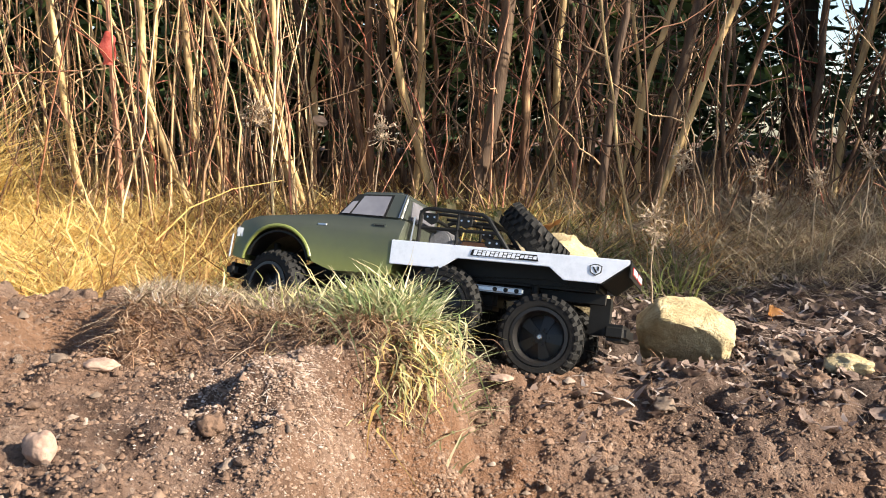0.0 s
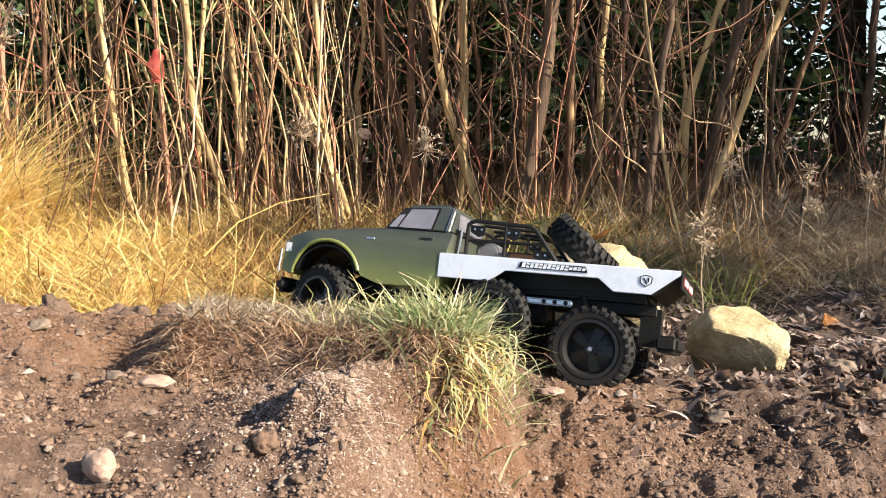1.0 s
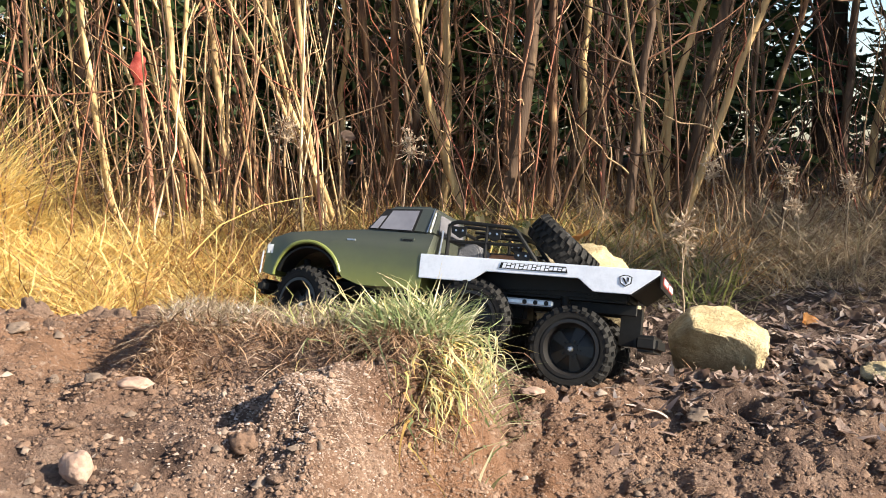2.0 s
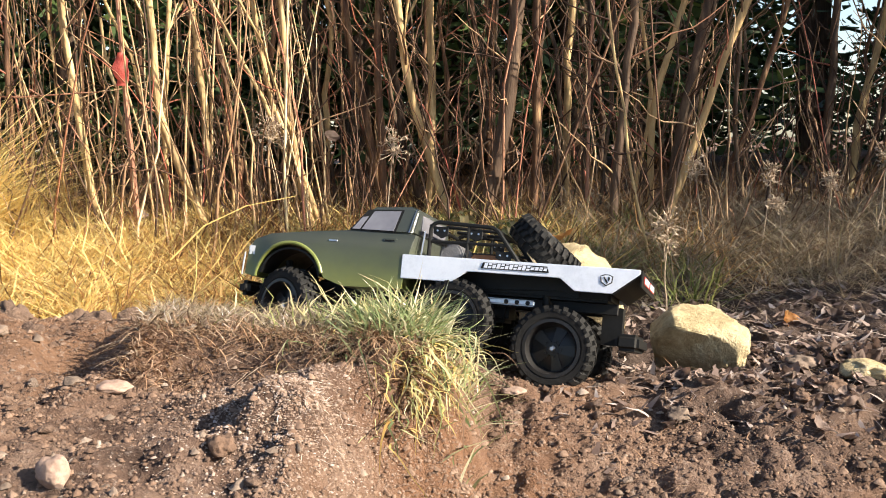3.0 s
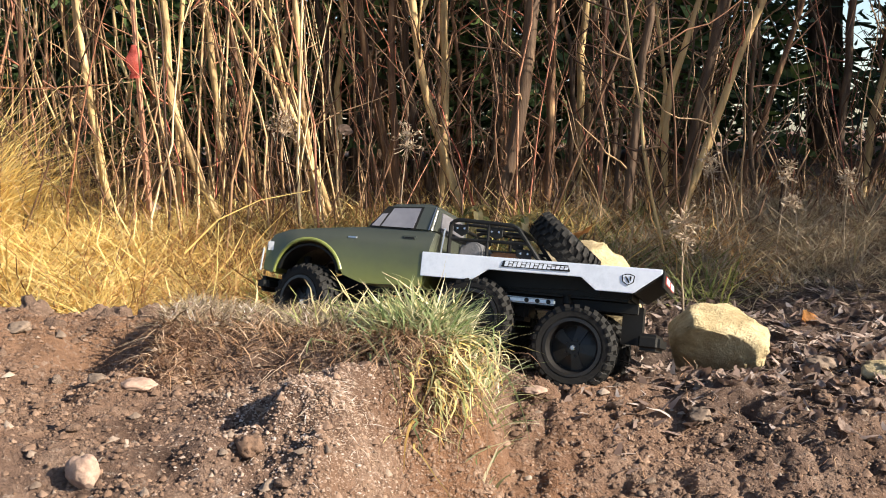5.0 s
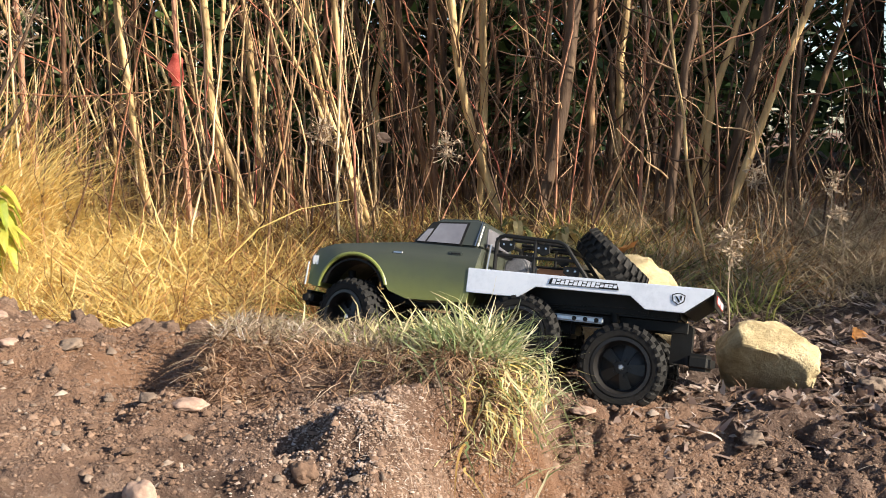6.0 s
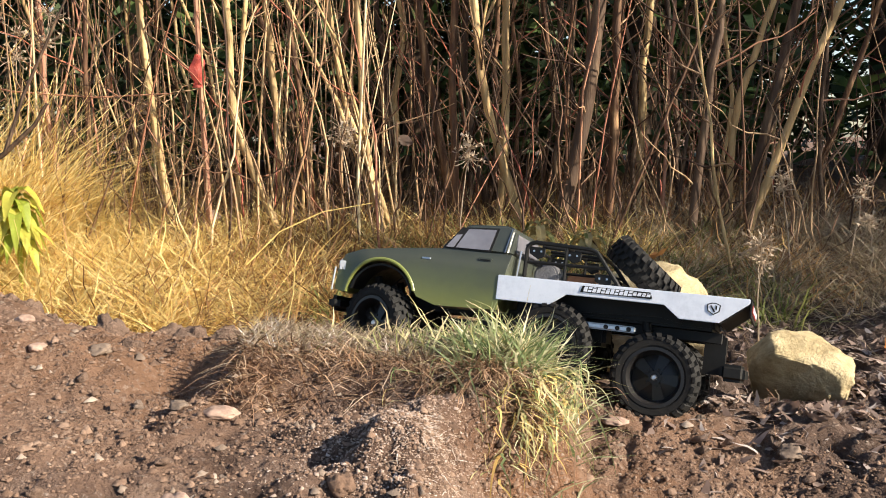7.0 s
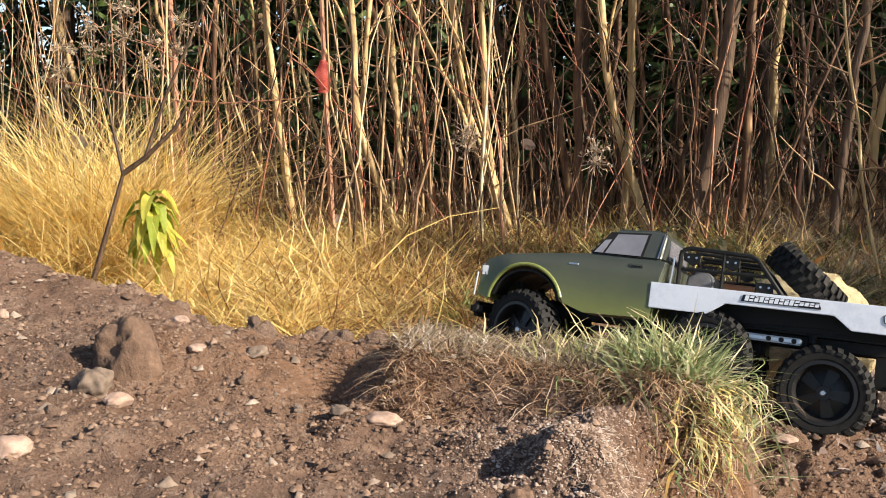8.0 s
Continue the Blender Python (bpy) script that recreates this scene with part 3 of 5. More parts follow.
box(bm, 0.20, 0.40, -0.028, 0.028, -0.085, -0.045)
bevel(bm, 0.006, 2)
part("gearbox", bm, BLACK, truck, "", False)
bm = bmesh.new()
box(bm, 0.045, 0.31, -0.055, 0.055, -0.046, -0.010)
bevel(bm, 0.004, 2)
part("battery_box", bm, BLACK, truck, "", False)


# wheels follow the ground on loose axles
_rear, _mid, _front = Vector((0.116, 0, -0.119)), Vector((0.268, 0, -0.090)), Vector((0.540, 0, -0.092))
first = None
for _w in (_rear, _mid, _front):
    bm = bmesh.new()
    tube(bm, [(_w.x, 0.075, _w.z), (_w.x, -0.075, _w.z)], 0.008, 12)
    bmesh.ops.create_icosphere(bm, subdivisions=2, radius=0.019, matrix=pose(_w.x, 0.012, _w.z))
    part("axle", bm, BLACK, truck)
    for _s in (1, -1):
        hub = new("wheel")
        hub.parent = truck
        hub.matrix_local = pose(_w.x, _s * 0.083, _w.z, 0, random.uniform(0, 360), 0 if _s == 1 else 180) if _w is not _front else pose(_w.x, _s * 0.083, _w.z, 0, 20, (0 if _s == 1 else 180) - 20)
        if first is None:
            first = [part("tyre", tyre_mesh(), RUBBER, hub, "knobbly black rubber tyre", False), part("rim", rim_mesh(), RIM, hub, "black dished rim"), part("wheel_nut", nut_mesh(), STEEL, hub, "", False)]
        else:
            for o in first:
                c = new(o.name.split(".")[0], o.data)
                c.parent = hub
                if "label" in o:
                    c["label"] = o["label"]
        bm = bmesh.new()
        top, foot = Vector((_w.x + 0.028, _s * 0.045, -0.018)), Vector((_w.x + 0.010, _s * 0.056, _w.z + 0.004))
        tube(bm, [top, top.lerp(foot, 0.5)], 0.0062, 10)
        tube(bm, [top.lerp(foot, 0.5), foot], 0.003, 8)
        for k in range(6):
            a = top.lerp(foot, 0.25 + k * 0.12)
            tube(bm, [a, a + (foot - top).normalized() * 0.0022], 0.0080, 10)
        part("shock_absorber", bm, BLACK, truck)

# spare wheel on the bed, leaning on the cage
spare = new("spare_wheel")
spare.parent = truck
spare.matrix_local = Matrix.Translation((0.160, -0.010, 0.036)) @ Matrix.Rotation(radians(-40), 4, "Y") @ Matrix.Rotation(radians(90), 4, "X")
for o in first:
    c = new(o.name.split(".")[0], o.data)
    c.parent = spare
    if "label" in o:
        c["label"] = o["label"]

# cab
ARCH_X, ARCH_Z, ARCH_R = 0.540, -0.056, 0.059
_lower = [(0.350, -0.050), (0.338, 0.031), (0.446, 0.033), (0.505, 0.028), (0.580, 0.020), (0.608, 0.010), (0.618, -0.012), (0.620, -0.046), (0.608, -0.050)]
_arch = [(ARCH_X + ARCH_R * math.cos(a) * 1.02, ARCH_Z + ARCH_R * math.sin(a) * 1.06) for a in np.linspace(0.12, math.pi - 0.30, 18)]
_outline = _lower[:-1] + [(_arch[0][0] + 0.004, -0.050)] + _arch + [(ARCH_X - ARCH_R - 0.004, -0.045), (0.446, -0.055), (0.350, -0.052)]
bm = bmesh.new()
prism(bm, _outline[1:], -HALF_W + 0.001, HALF_W - 0.001)
for axis_dir, cuts in (((0, 0, 1), (0.001, 0.008, 0.015, 0.022, 0.029)), ((1, 0, 0), (0.47, 0.56, 0.575, 0.59, 0.605))):
    for cut in cuts:
        bmesh.ops.bisect_plane(bm, geom=bm.verts[:] + bm.edges[:] + bm.faces[:], plane_co=[c * cut for c in axis_dir], plane_no=axis_dir)
for v in bm.verts:                                     # the flanks bow out at the waist and the nose narrows
    k = 1 - 0.10 * float(smooth(0.0, 0.034, v.co.z)) - 0.10 * float(smooth(0.56, 0.62, v.co.x))
    v.co.y *= k
bevel(bm, 0.005, 3, 35)
cab = part("cab", bm, PAINT, truck, "olive green airbrushed pickup body")
bm = bmesh.new()
_roof = [(0.452, 0.033), (0.428, 0.066), (0.414, 0.0745), (0.352, 0.0775), (0.341, 0.071), (0.343, 0.031)]
prism(bm, _roof, -0.092, 0.092)
for v in bm.verts:
    v.co.y *= 1 - 0.20 * float(smooth(0.031, 0.077, v.co.z))
bevel(bm, 0.004, 3, 30)
part("cab_roof", bm, PAINT, cab)


def side_quad(name, pts, out, mat, label, thick=0.001):
    """A pane lying on each sloping flank of the roof."""
    for sign in (1, -1):
        bm = bmesh.new()
        a, b = [], []
        for x, z in pts:
            y = 0.092 * (1 - 0.20 * float(smooth(0.031, 0.077, z)))
            a.append(bm.verts.new((x, sign * (y + out), z)))
            b.append(bm.verts.new((x, sign * (y + out - thick), z)))
        bm.faces.new(a)
        bm.faces.new(b[::-1])
        for k in range(len(a)):
            j = (k + 1) % len(a)
            bm.faces.new((a[k], b[k], b[j], a[j]))
        part(name, bm, mat, cab, label, False)


side_quad("window_surround", [(0.447, 0.0335), (0.426, 0.0690), (0.366, 0.0715), (0.371, 0.0330)], 0.0008, BLACK, "black window rubber")
side_quad("window_pane", [(0.4270, 0.0355), (0.4145, 0.0668), (0.3705, 0.0688), (0.3745, 0.0352)], 0.0014, GLASS, "grey tinted side window")
side_quad("quarter_pane", [(0.4430, 0.0355), (0.4310, 0.0560), (0.4220, 0.0575), (0.4305, 0.0355)], 0.0014, GLASS, "grey tinted quarter window")
side_quad("pillar_trim", [(0.3500, 0.0340), (0.3470, 0.0730), (0.3458, 0.0730), (0.3485, 0.0340)], 0.0012, STEEL, "thin bright trim line")
bm = bmesh.new()
a = [bm.verts.new(p) for p in ((0.4525, -0.076, 0.0360), (0.4525, 0.076, 0.0360), (0.4305, 0.067, 0.0655), (0.4305, -0.067, 0.0655))]
bm.faces.new(a)
bmesh.ops.solidify(bm, geom=bm.faces, thickness=0.0015)
part("windscreen", bm, GLASS, cab, "grey tinted windscreen", False)
bm = bmesh.new()
box(bm, 0.3405, 0.3418, -0.060, 0.060, 0.036, 0.066)
part("rear_window", bm, GLASS, cab, "", False)
for _s in (1, -1):
    bm = bmesh.new()
    yy = HALF_W - 0.001
    tube(bm, [(x, _s * (yy * (1 - 0.10 * float(smooth(0.0, 0.034, z)) - 0.10 * float(smooth(0.56, 0.62, x))) - 0.0008), z) for x, z in _arch], 0.0030, 8)
    part("fender_lip", bm, LIME, cab, "lime green fender lip")
    bm = bmesh.new()
    hy, by = 0.937 * yy, 0.958 * yy                    # the flank leans in towards the waist
    box(bm, 0.366, 0.388, _s * (hy - 0.004), _s * (hy + 0.0014), 0.017, 0.0235)
    bevel(bm, 0.0012, 2)
    grip = part("door_handle", bm, PAINT, cab)
    bm = bmesh.new()
    box(bm, 0.3695, 0.3845, _s * (hy + 0.0012), _s * (hy + 0.0019), 0.0188, 0.0210)
    part("handle_recess", bm, BLACK, grip)
    bm = bmesh.new()
    box(bm, 0.462, 0.477, _s * (by - 0.003), _s * (by + 0.0016), 0.0130, 0.0160)
    bevel(bm, 0.0006, 1)
    part("fender_badge", bm, STEEL, cab, "small bright badge")
    bm = bmesh.new()
    box(bm, 0.603, 0.6185, _s * 0.062, _s * 0.0925, -0.018, 0.002)
    bevel(bm, 0.003, 2)
    part("headlight", bm, CLEAR, cab, "clear headlight")
    bm = bmesh.new()
    lathe(bm, [(0.054, _s * 0.05), (0.054, _s * 0.096), (0.051, _s * 0.096), (0.051, _s * 0.05)], 28)
    bmesh.ops.translate(bm, verts=bm.verts, vec=(ARCH_X, 0, ARCH_Z + 0.002))
    bmesh.ops.delete(bm, geom=[v for v in bm.verts if v.co.z < ARCH_Z + 0.012], context="VERTS")
    part("arch_liner", bm, BLACK, cab)
bm = bmesh.new()
box(bm, 0.617, 0.622, -0.058, 0.058, -0.040, 0.000)
bevel(bm, 0.002, 2)
part("grille", bm, BLACK, cab)
bm = bmesh.new()
tube(bm, [(0.622, 0.093, -0.012), (0.624, 0.093, -0.048)], 0.0014, 6)
part("grille_edge", bm, STEEL, cab, "bright upright trim")
bm = bmesh.new()
box(bm, 0.612, 0.632, -0.088, 0.088, -0.080, -0.056)
bevel(bm, 0.007, 3)
part("front_bumper", bm, BLACK, truck, "black front bumper")
bm = bmesh.new()
box(bm, 0.000, 0.034, -0.075, 0.060, -0.112, -0.088)
bevel(bm, 0.006, 3)
box(bm, 0.030, 0.060, -0.014, 0.014, -0.105, -0.050)
part("rear_bumper", bm, BLACK, truck, "black rear bumper", False)

# roll cage behind the cab
for _s in (1, -1):
    bm = bmesh.new()
    y = _s * 0.070
    tube(bm, [(0.322, y, -0.002), (0.322, y, 0.046), (0.318, y, 0.053), (0.310, y, 0.056), (0.226, y, 0.052), (0.217, y, 0.048), (0.178, y, -0.002)], 0.0033, 8)
    tube(bm, [(0.322, y, 0.026), (0.200, y, 0.026)], 0.0026, 8)
    tube(bm, [(0.262, y, -0.002), (0.262, y, 0.054)], 0.0026, 8)
    cage = part("cage_side", bm, BLACK, truck, "black tube roll cage side")
    for x, z in ((0.306, 0.040), (0.205, 0.008), (0.252, 0.038)):
        bm = bmesh.new()
        prism(bm, [(x - 0.012, z + 0.009), (x + 0.012, z + 0.009), (x + 0.012, z - 0.001), (x - 0.002, z - 0.009), (x - 0.012, z - 0.004)], y - 0.001, y + 0.001)
        bevel(bm, 0.0006, 1)
        gus = part("gusset", bm, BLACK, cage, "", False)
        for dx in (-0.006, 0.005):
            bm = bmesh.new()
            tube(bm, [(x + dx, y + 0.0012, z + 0.003), (x + dx, y + 0.0020, z + 0.003)], 0.0016, 8)
            part("bolt_or_hole", bm, STEEL, cage, "", False)
    bm = bmesh.new()
    tube(bm, [(0.331, _s * 0.080, -0.002), (0.329, _s * 0.076, 0.040)], 0.0016, 8)
    part("stay_rod", bm, STEEL, truck, "bright metal rod")
for x, z in ((0.322, 0.050), (0.262, 0.053), (0.220, 0.049), (0.310, 0.026), (0.190, 0.012)):
    bm = bmesh.new()
    tube(bm, [(x, -0.070, z), (x, 0.070, z)], 0.0030, 8)
    part("cage_bar", bm, BLACK, truck)
for y in (-0.028, 0.028):
    bm = bmesh.new()
    tube(bm, [(0.310, y, 0.055), (0.224, y, 0.051)], 0.0026, 8)
    part("cage_bar", bm, BLACK, truck)
bm = bmesh.new()
tube(bm, [(0.300, 0.030, 0.012), (0.300, -0.040, 0.012)], 0.019, 20)
bevel(bm, 0.003, 2)
part("fuel_drum", bm, grained("grey_plastic", [(0.3, (0.10, 0.10, 0.11)), (0.7, (0.17, 0.17, 0.18))], 20, 150, 0.45), truck, "grey round drum in the cage")
bm = bmesh.new()
box(bm, 0.225, 0.270, -0.045, 0.020, 0.000, 0.016)
bevel(bm, 0.003, 2)
part("tool_case", bm, ORANGE_TAN, truck, "small tan case in the cage")


# ---- grass and litter ----
R = np.random.RandomState(7)


def blades(name, x, y, length, width, heading, lean, droop, mat, label, category="grass", lift=0.0, parent=None, segs=5):
    """Many bent, tapered blades as one mesh. lean: sideways share of the length at once; droop: how far the tip bends over."""
    n = len(x)
    z = ground_z(x, y) + lift - 0.003
    t = np.linspace(0, 1, segs)[None, :]
    length, lean, droop, width = [np.broadcast_to(np.asarray(v, float), (n,))[:, None] for v in (length, lean, droop, width)]
    away = length * (lean * t + droop * t ** 2)
    rise = length * (np.sqrt(np.clip(1 - lean ** 2, 0.05, 1)) * t - 0.62 * droop * t ** 2.2)
    wig = R.normal(0, 0.075, (n, segs)) * length
    hx, hy = np.cos(heading)[:, None], np.sin(heading)[:, None]
    cx, cy, cz = x[:, None] + hx * away - hy * wig * t, y[:, None] + hy * away + hx * wig * t, z[:, None] + rise
    turn = heading + R.uniform(-1.2, 1.2, n)
    sx, sy = -np.sin(turn)[:, None], np.cos(turn)[:, None]
    w = width * (1 - 0.93 * t ** 1.5) * 0.5
    left = np.stack([cx - sx * w, cy - sy * w, cz], -1)
    right = np.stack([cx + sx * w, cy + sy * w, cz], -1)
    verts = np.stack([left, right], 2).reshape(-1, 3)
    base = (np.arange(n) * segs * 2)[:, None] + (np.arange(segs - 1) * 2)[None, :]
    faces = np.stack([base, base + 1, base + 3, base + 2], -1).reshape(-1, 4)
    ob = mesh_object(name, verts, faces, mat, parent)
    return tagged(ob, label, category, kind="stuff")


def hanging(name, x, y, z, reach, drop, heading, width, mat, label, segs=8):
    """Ribbons that rise a little from an edge, bend over it and hang down."""
    n = len(x)
    t = np.linspace(0, 1, segs)[None, :]
    away = reach[:, None] * (1 - np.exp(-2.6 * t))
    fall = 0.9 * reach[:, None] * t * (1 - t) - drop[:, None] * t ** 1.7
    wig = np.cumsum(R.normal(0, 0.0030, (n, segs)), 1) + R.normal(0, 0.03, (n, 1)) * t ** 2
    hx, hy = np.cos(heading)[:, None], np.sin(heading)[:, None]
    cx, cy, cz = x[:, None] + hx * away - hy * wig, y[:, None] + hy * away + hx * wig, z[:, None] + fall
    turn = heading + R.uniform(-1.0, 1.0, n)
    sx, sy = -np.sin(turn)[:, None], np.cos(turn)[:, None]
    w = width[:, None] * (1 - 0.9 * t ** 1.6) * 0.5
    verts = np.stack([np.stack([cx - sx * w, cy - sy * w, cz], -1), np.stack([cx + sx * w, cy + sy * w, cz], -1)], 2).reshape(-1, 3)
    base = (np.arange(n) * segs * 2)[:, None] + (np.arange(segs - 1) * 2)[None, :]
    faces = np.stack([base, base + 1, base + 3, base + 2], -1).reshape(-1, 4)
    return tagged(mesh_object(name, verts, faces, mat), label, "grass", kind="stuff")


def band(n, x0, x1, y0, y1, clump=0.0):
    x, y = R.uniform(x0, x1, n), R.uniform(y0, y1, n)
    if clump:
        keep = value_noise(x * clump, y * clump, 77) + 0.5 > R.uniform(0, 0.95, n)
        x, y = x[keep], y[keep]
    return x, y


def scatter_grass(name, n, area, tussock, length, width, lean, droop, mat, label, scale=None):
    """Tussocks: blades spring from shared roots and fan outwards; tussock is the number of blades in one."""
    m = max(1, n // tussock)
    cx, cy, big = R.uniform(area[0], area[1], m), R.uniform(area[2], area[3], m), R.uniform(0.55, 1.35, m)
    way, tilt = R.uniform(0, 6.28, m), R.uniform(0, 0.5, m)
    k = np.repeat(np.arange(m), tussock)
    ox, oy = R.normal(0, 0.022, len(k)), R.normal(0, 0.022, len(k))
    x, y = cx[k] + ox, cy[k] + oy
    n = len(k)
    hx, hy = ox / 0.022 + np.cos(way[k]) * tilt[k] * 3 + R.normal(0, 0.6, n), oy / 0.022 + np.sin(way[k]) * tilt[k] * 3 + R.normal(0, 0.6, n)
    ln = R.uniform(*length, n) * big[k] * (scale(x, y) if scale is not None else 1.0)
    side = np.clip(R.uniform(*lean, n) + 0.5 * tilt[k], 0, 0.98)
    return blades(name, x, y, ln, R.uniform(*width, n), np.arctan2(hy, hx), side, R.uniform(*droop, n), mat, label)


# tall golden grass on the sunny side, lower and greyer towards the shade
def tall_left(x, y):
    return 0.75 + 1.1 * smooth(-1.1, -1.6, x) * smooth(2.0, 2.5, y) + 0.5 * value_noise(x * 5, y * 5, 3)


scatter_grass("tall_grass", 19000, (-2.8, -0.75, 1.85, 2.95), 22, (0.06, 0.20), (0.003, 0.0068), (0.05, 0.85), (0.1, 1.1), STRAW, "tall dry golden grass in full sun", tall_left)
scatter_grass("tall_grass", 3400, (-2.0, -1.34, 2.2, 2.75), 9, (0.20, 0.50), (0.003, 0.0060), (0.02, 0.65), (0.1, 1.2), STRAW, "very tall golden grass clump in sun")
scatter_grass("fallen_grass", 8000, (-2.6, -0.60, 1.80, 2.75), 6, (0.10, 0.28), (0.003, 0.0062), (0.5, 0.98), (0.0, 0.8), STRAW, "golden straw lying flat and crossed")
scatter_grass("fallen_grass", 4500, (-1.9, -0.85, 1.85, 2.45), 6, (0.08, 0.22), (0.003, 0.0062), (0.3, 0.95), (0.0, 1.2), STRAW, "bright golden straw bent over in the sun")
scatter_grass("tall_grass", 2600, (-1.72, -1.40, 2.35, 2.65), 16, (0.28, 0.62), (0.003, 0.0065), (0.02, 0.4), (0.1, 1.0), STRAW, "very tall bright straw clump beside a dead branch")
scatter_grass("rusty_grass", 2600, (-1.15, -0.15, 1.85, 2.75), 9, (0.08, 0.24), (0.0025, 0.0055), (0.2, 0.98), (0.0, 1.0), RUST, "rust-coloured withered grass and stalks")
scatter_grass("tall_grass", 3600, (-0.95, 0.35, 2.1, 2.9), 14, (0.05, 0.17), (0.002, 0.0050), (0.1, 0.9), (0.1, 1.0), STRAW, "dry straw grass at the foot of the saplings")
scatter_grass("rusty_grass", 4200, (-0.9, 0.75, 2.1, 3.0), 12, (0.04, 0.18), (0.002, 0.0050), (0.1, 0.95), (0.1, 1.0), RUST, "brown withered undergrowth at the foot of the saplings")
scatter_grass("tall_grass", 8500, (0.25, 2.6, 2.12, 3.0), 16, (0.06, 0.22), (0.002, 0.0045), (0.1, 0.95), (0.2, 1.3), BUFF, "matted grey-brown dry grass in half shade")
scatter_grass("green_grass", 2200, (-0.5, 0.6, 1.95, 2.7), 18, (0.05, 0.15), (0.0025, 0.005), (0.05, 0.7), (0.1, 0.8), SHADE_GREEN, "sparse green grass among the straw, darkened as in shade")
scatter_grass("tall_grass", 5000, (-3.5, 3.5, 2.95, 4.2), 18, (0.08, 0.25), (0.003, 0.006), (0.05, 0.6), (0.1, 0.9), RUST, "dry brown undergrowth between the saplings")
scatter_grass("fallen_grass", 4200, (0.2, 1.7, 2.0, 2.65), 5, (0.08, 0.26), (0.0015, 0.0035), (0.4, 0.98), (0.0, 1.3), BUFF, "grey dead stalks lying on the ground")

# turf slab on the bank: green blades on top, hanging straw at the corner, brown roots on its face
x, y = band(1300, -0.34, 0.04, 1.11, 1.30, 20)
kept = smooth(-0.30, -0.08, x) * 0.88 + 0.12 > R.uniform(0, 1, len(x))
x, y = x[kept], y[kept]
n = len(x)
blades("turf_grass", x, y, R.gamma(5.0, 0.0085, n), R.uniform(0.0024, 0.0046, n), R.uniform(0, 6.28, n), R.uniform(0.15, 0.95, n), R.uniform(0.0, 0.6, n), GREEN,
       "green and straw-coloured turf grass on the sod")
x, y = R.normal(-0.055, 0.038, 520), R.normal(1.140, 0.036, 520)
x, y = x[x < 0.020], y[x < 0.020]
head = np.arctan2(y - 1.17, x + 0.07) + R.normal(0, 1.1, len(x))
n = len(x)
blades("grass_tuft", x, y, R.uniform(0.035, 0.080, n), R.uniform(0.0030, 0.0052, n), head, R.uniform(0.2, 0.95, n), R.uniform(0.0, 0.7, n), LUSH,
       "green grass tuft drooping over the bank's corner")
for mat, count, label in ((GREEN, 380, "yellow-green grass hanging down the bank's corner"), (THATCH, 170, "brown dead grass hanging down the bank's corner"), (STRAW, 260, "dry straw hanging down the bank's corner"),
                          (LUSH, 200, "fresh green blades hanging over the bank's corner")):
    u = R.uniform(0, 1, count) ** (1.5 if mat is not LUSH else 3.0)
    x = np.minimum(-0.060 - 0.040 * u + R.normal(0, 1, count) * (0.038 - 0.018 * u), 0.016)
    y = 1.100 - 0.045 * u + 0.5 * np.clip(x, 0, 1) + R.normal(0, 0.010, count)
    way = -1.65 + (x + 0.07 + 0.03 * u) * 13 + R.normal(0, 0.9, count)
    hanging("hanging_grass", x, y, 0.125 - 0.105 * u + R.normal(0, 0.008, count), R.gamma(4.0, 0.0090, count), R.gamma(2.2, 0.015, count) - 0.014, way, R.uniform(0.0022, 0.0048, count), mat, label)
x, y = band(4200, -0.40, -0.05, 1.055, 1.125, 16)
n = len(x)
blades("turf_roots", x, y, R.uniform(0.014, 0.045, n), R.uniform(0.0012, 0.0028, n), R.normal(-1.57, 1.0, n), R.uniform(0.2, 0.95, n), R.uniform(0.2, 1.4, n), THATCH,
       "matted brown roots on the side of the sod")
x, y = band(2600, -0.40, -0.06, 1.10, 1.28)
n = len(x)
blades("dead_turf", x, y, R.uniform(0.012, 0.042, n), R.uniform(0.0014, 0.0030, n), R.uniform(0, 6.28, n), R.uniform(0.4, 0.97, n), R.uniform(0.1, 1.0, n), BUFF,
       "pale dead grass matted on top of the sod")
x, y = band(700, -0.40, -0.16, 1.11, 1.28)
n = len(x)
blades("frosted_grass", x, y, R.uniform(0.010, 0.035, n), R.uniform(0.0010, 0.0022, n), R.uniform(0, 6.28, n), R.uniform(0.4, 0.97, n), R.uniform(0.1, 0.8, n), FROST,
       "frosted dead grass on top of the sod")
x, y = band(1500, -0.31, -0.12, 0.72, 1.06, 14)
n = len(x)
blades("frosted_grass", x, y, R.uniform(0.003, 0.009, n), R.uniform(0.0010, 0.0022, n), R.uniform(0, 6.28, n), R.uniform(0.5, 0.98, n), R.uniform(0.1, 0.9, n), FROST,
       "frosty dead grass scraps on the soil bank")
x, y = R.normal(-0.150, 0.016, 500), R.normal(0.92, 0.045, 500)
n = len(x)
blades("frosted_grass", x, y, R.uniform(0.005, 0.014, n), R.uniform(0.0009, 0.0020, n), R.uniform(0, 6.28, n), R.uniform(0.6, 0.98, n), R.uniform(0.3, 1.6, n), FROST,
       "white frosted grass roots on the bank")
x, y = band(900, 0.20, 0.95, 1.0, 1.45, 8)
n = len(x)
blades("dry_weeds", x, y, R.uniform(0.015, 0.06, n), R.uniform(0.0009, 0.0018, n), R.uniform(0, 6.28, n), R.uniform(0.5, 0.97, n), R.uniform(0.1, 0.9, n), THATCH,
       "thin dry weeds on bare soil")


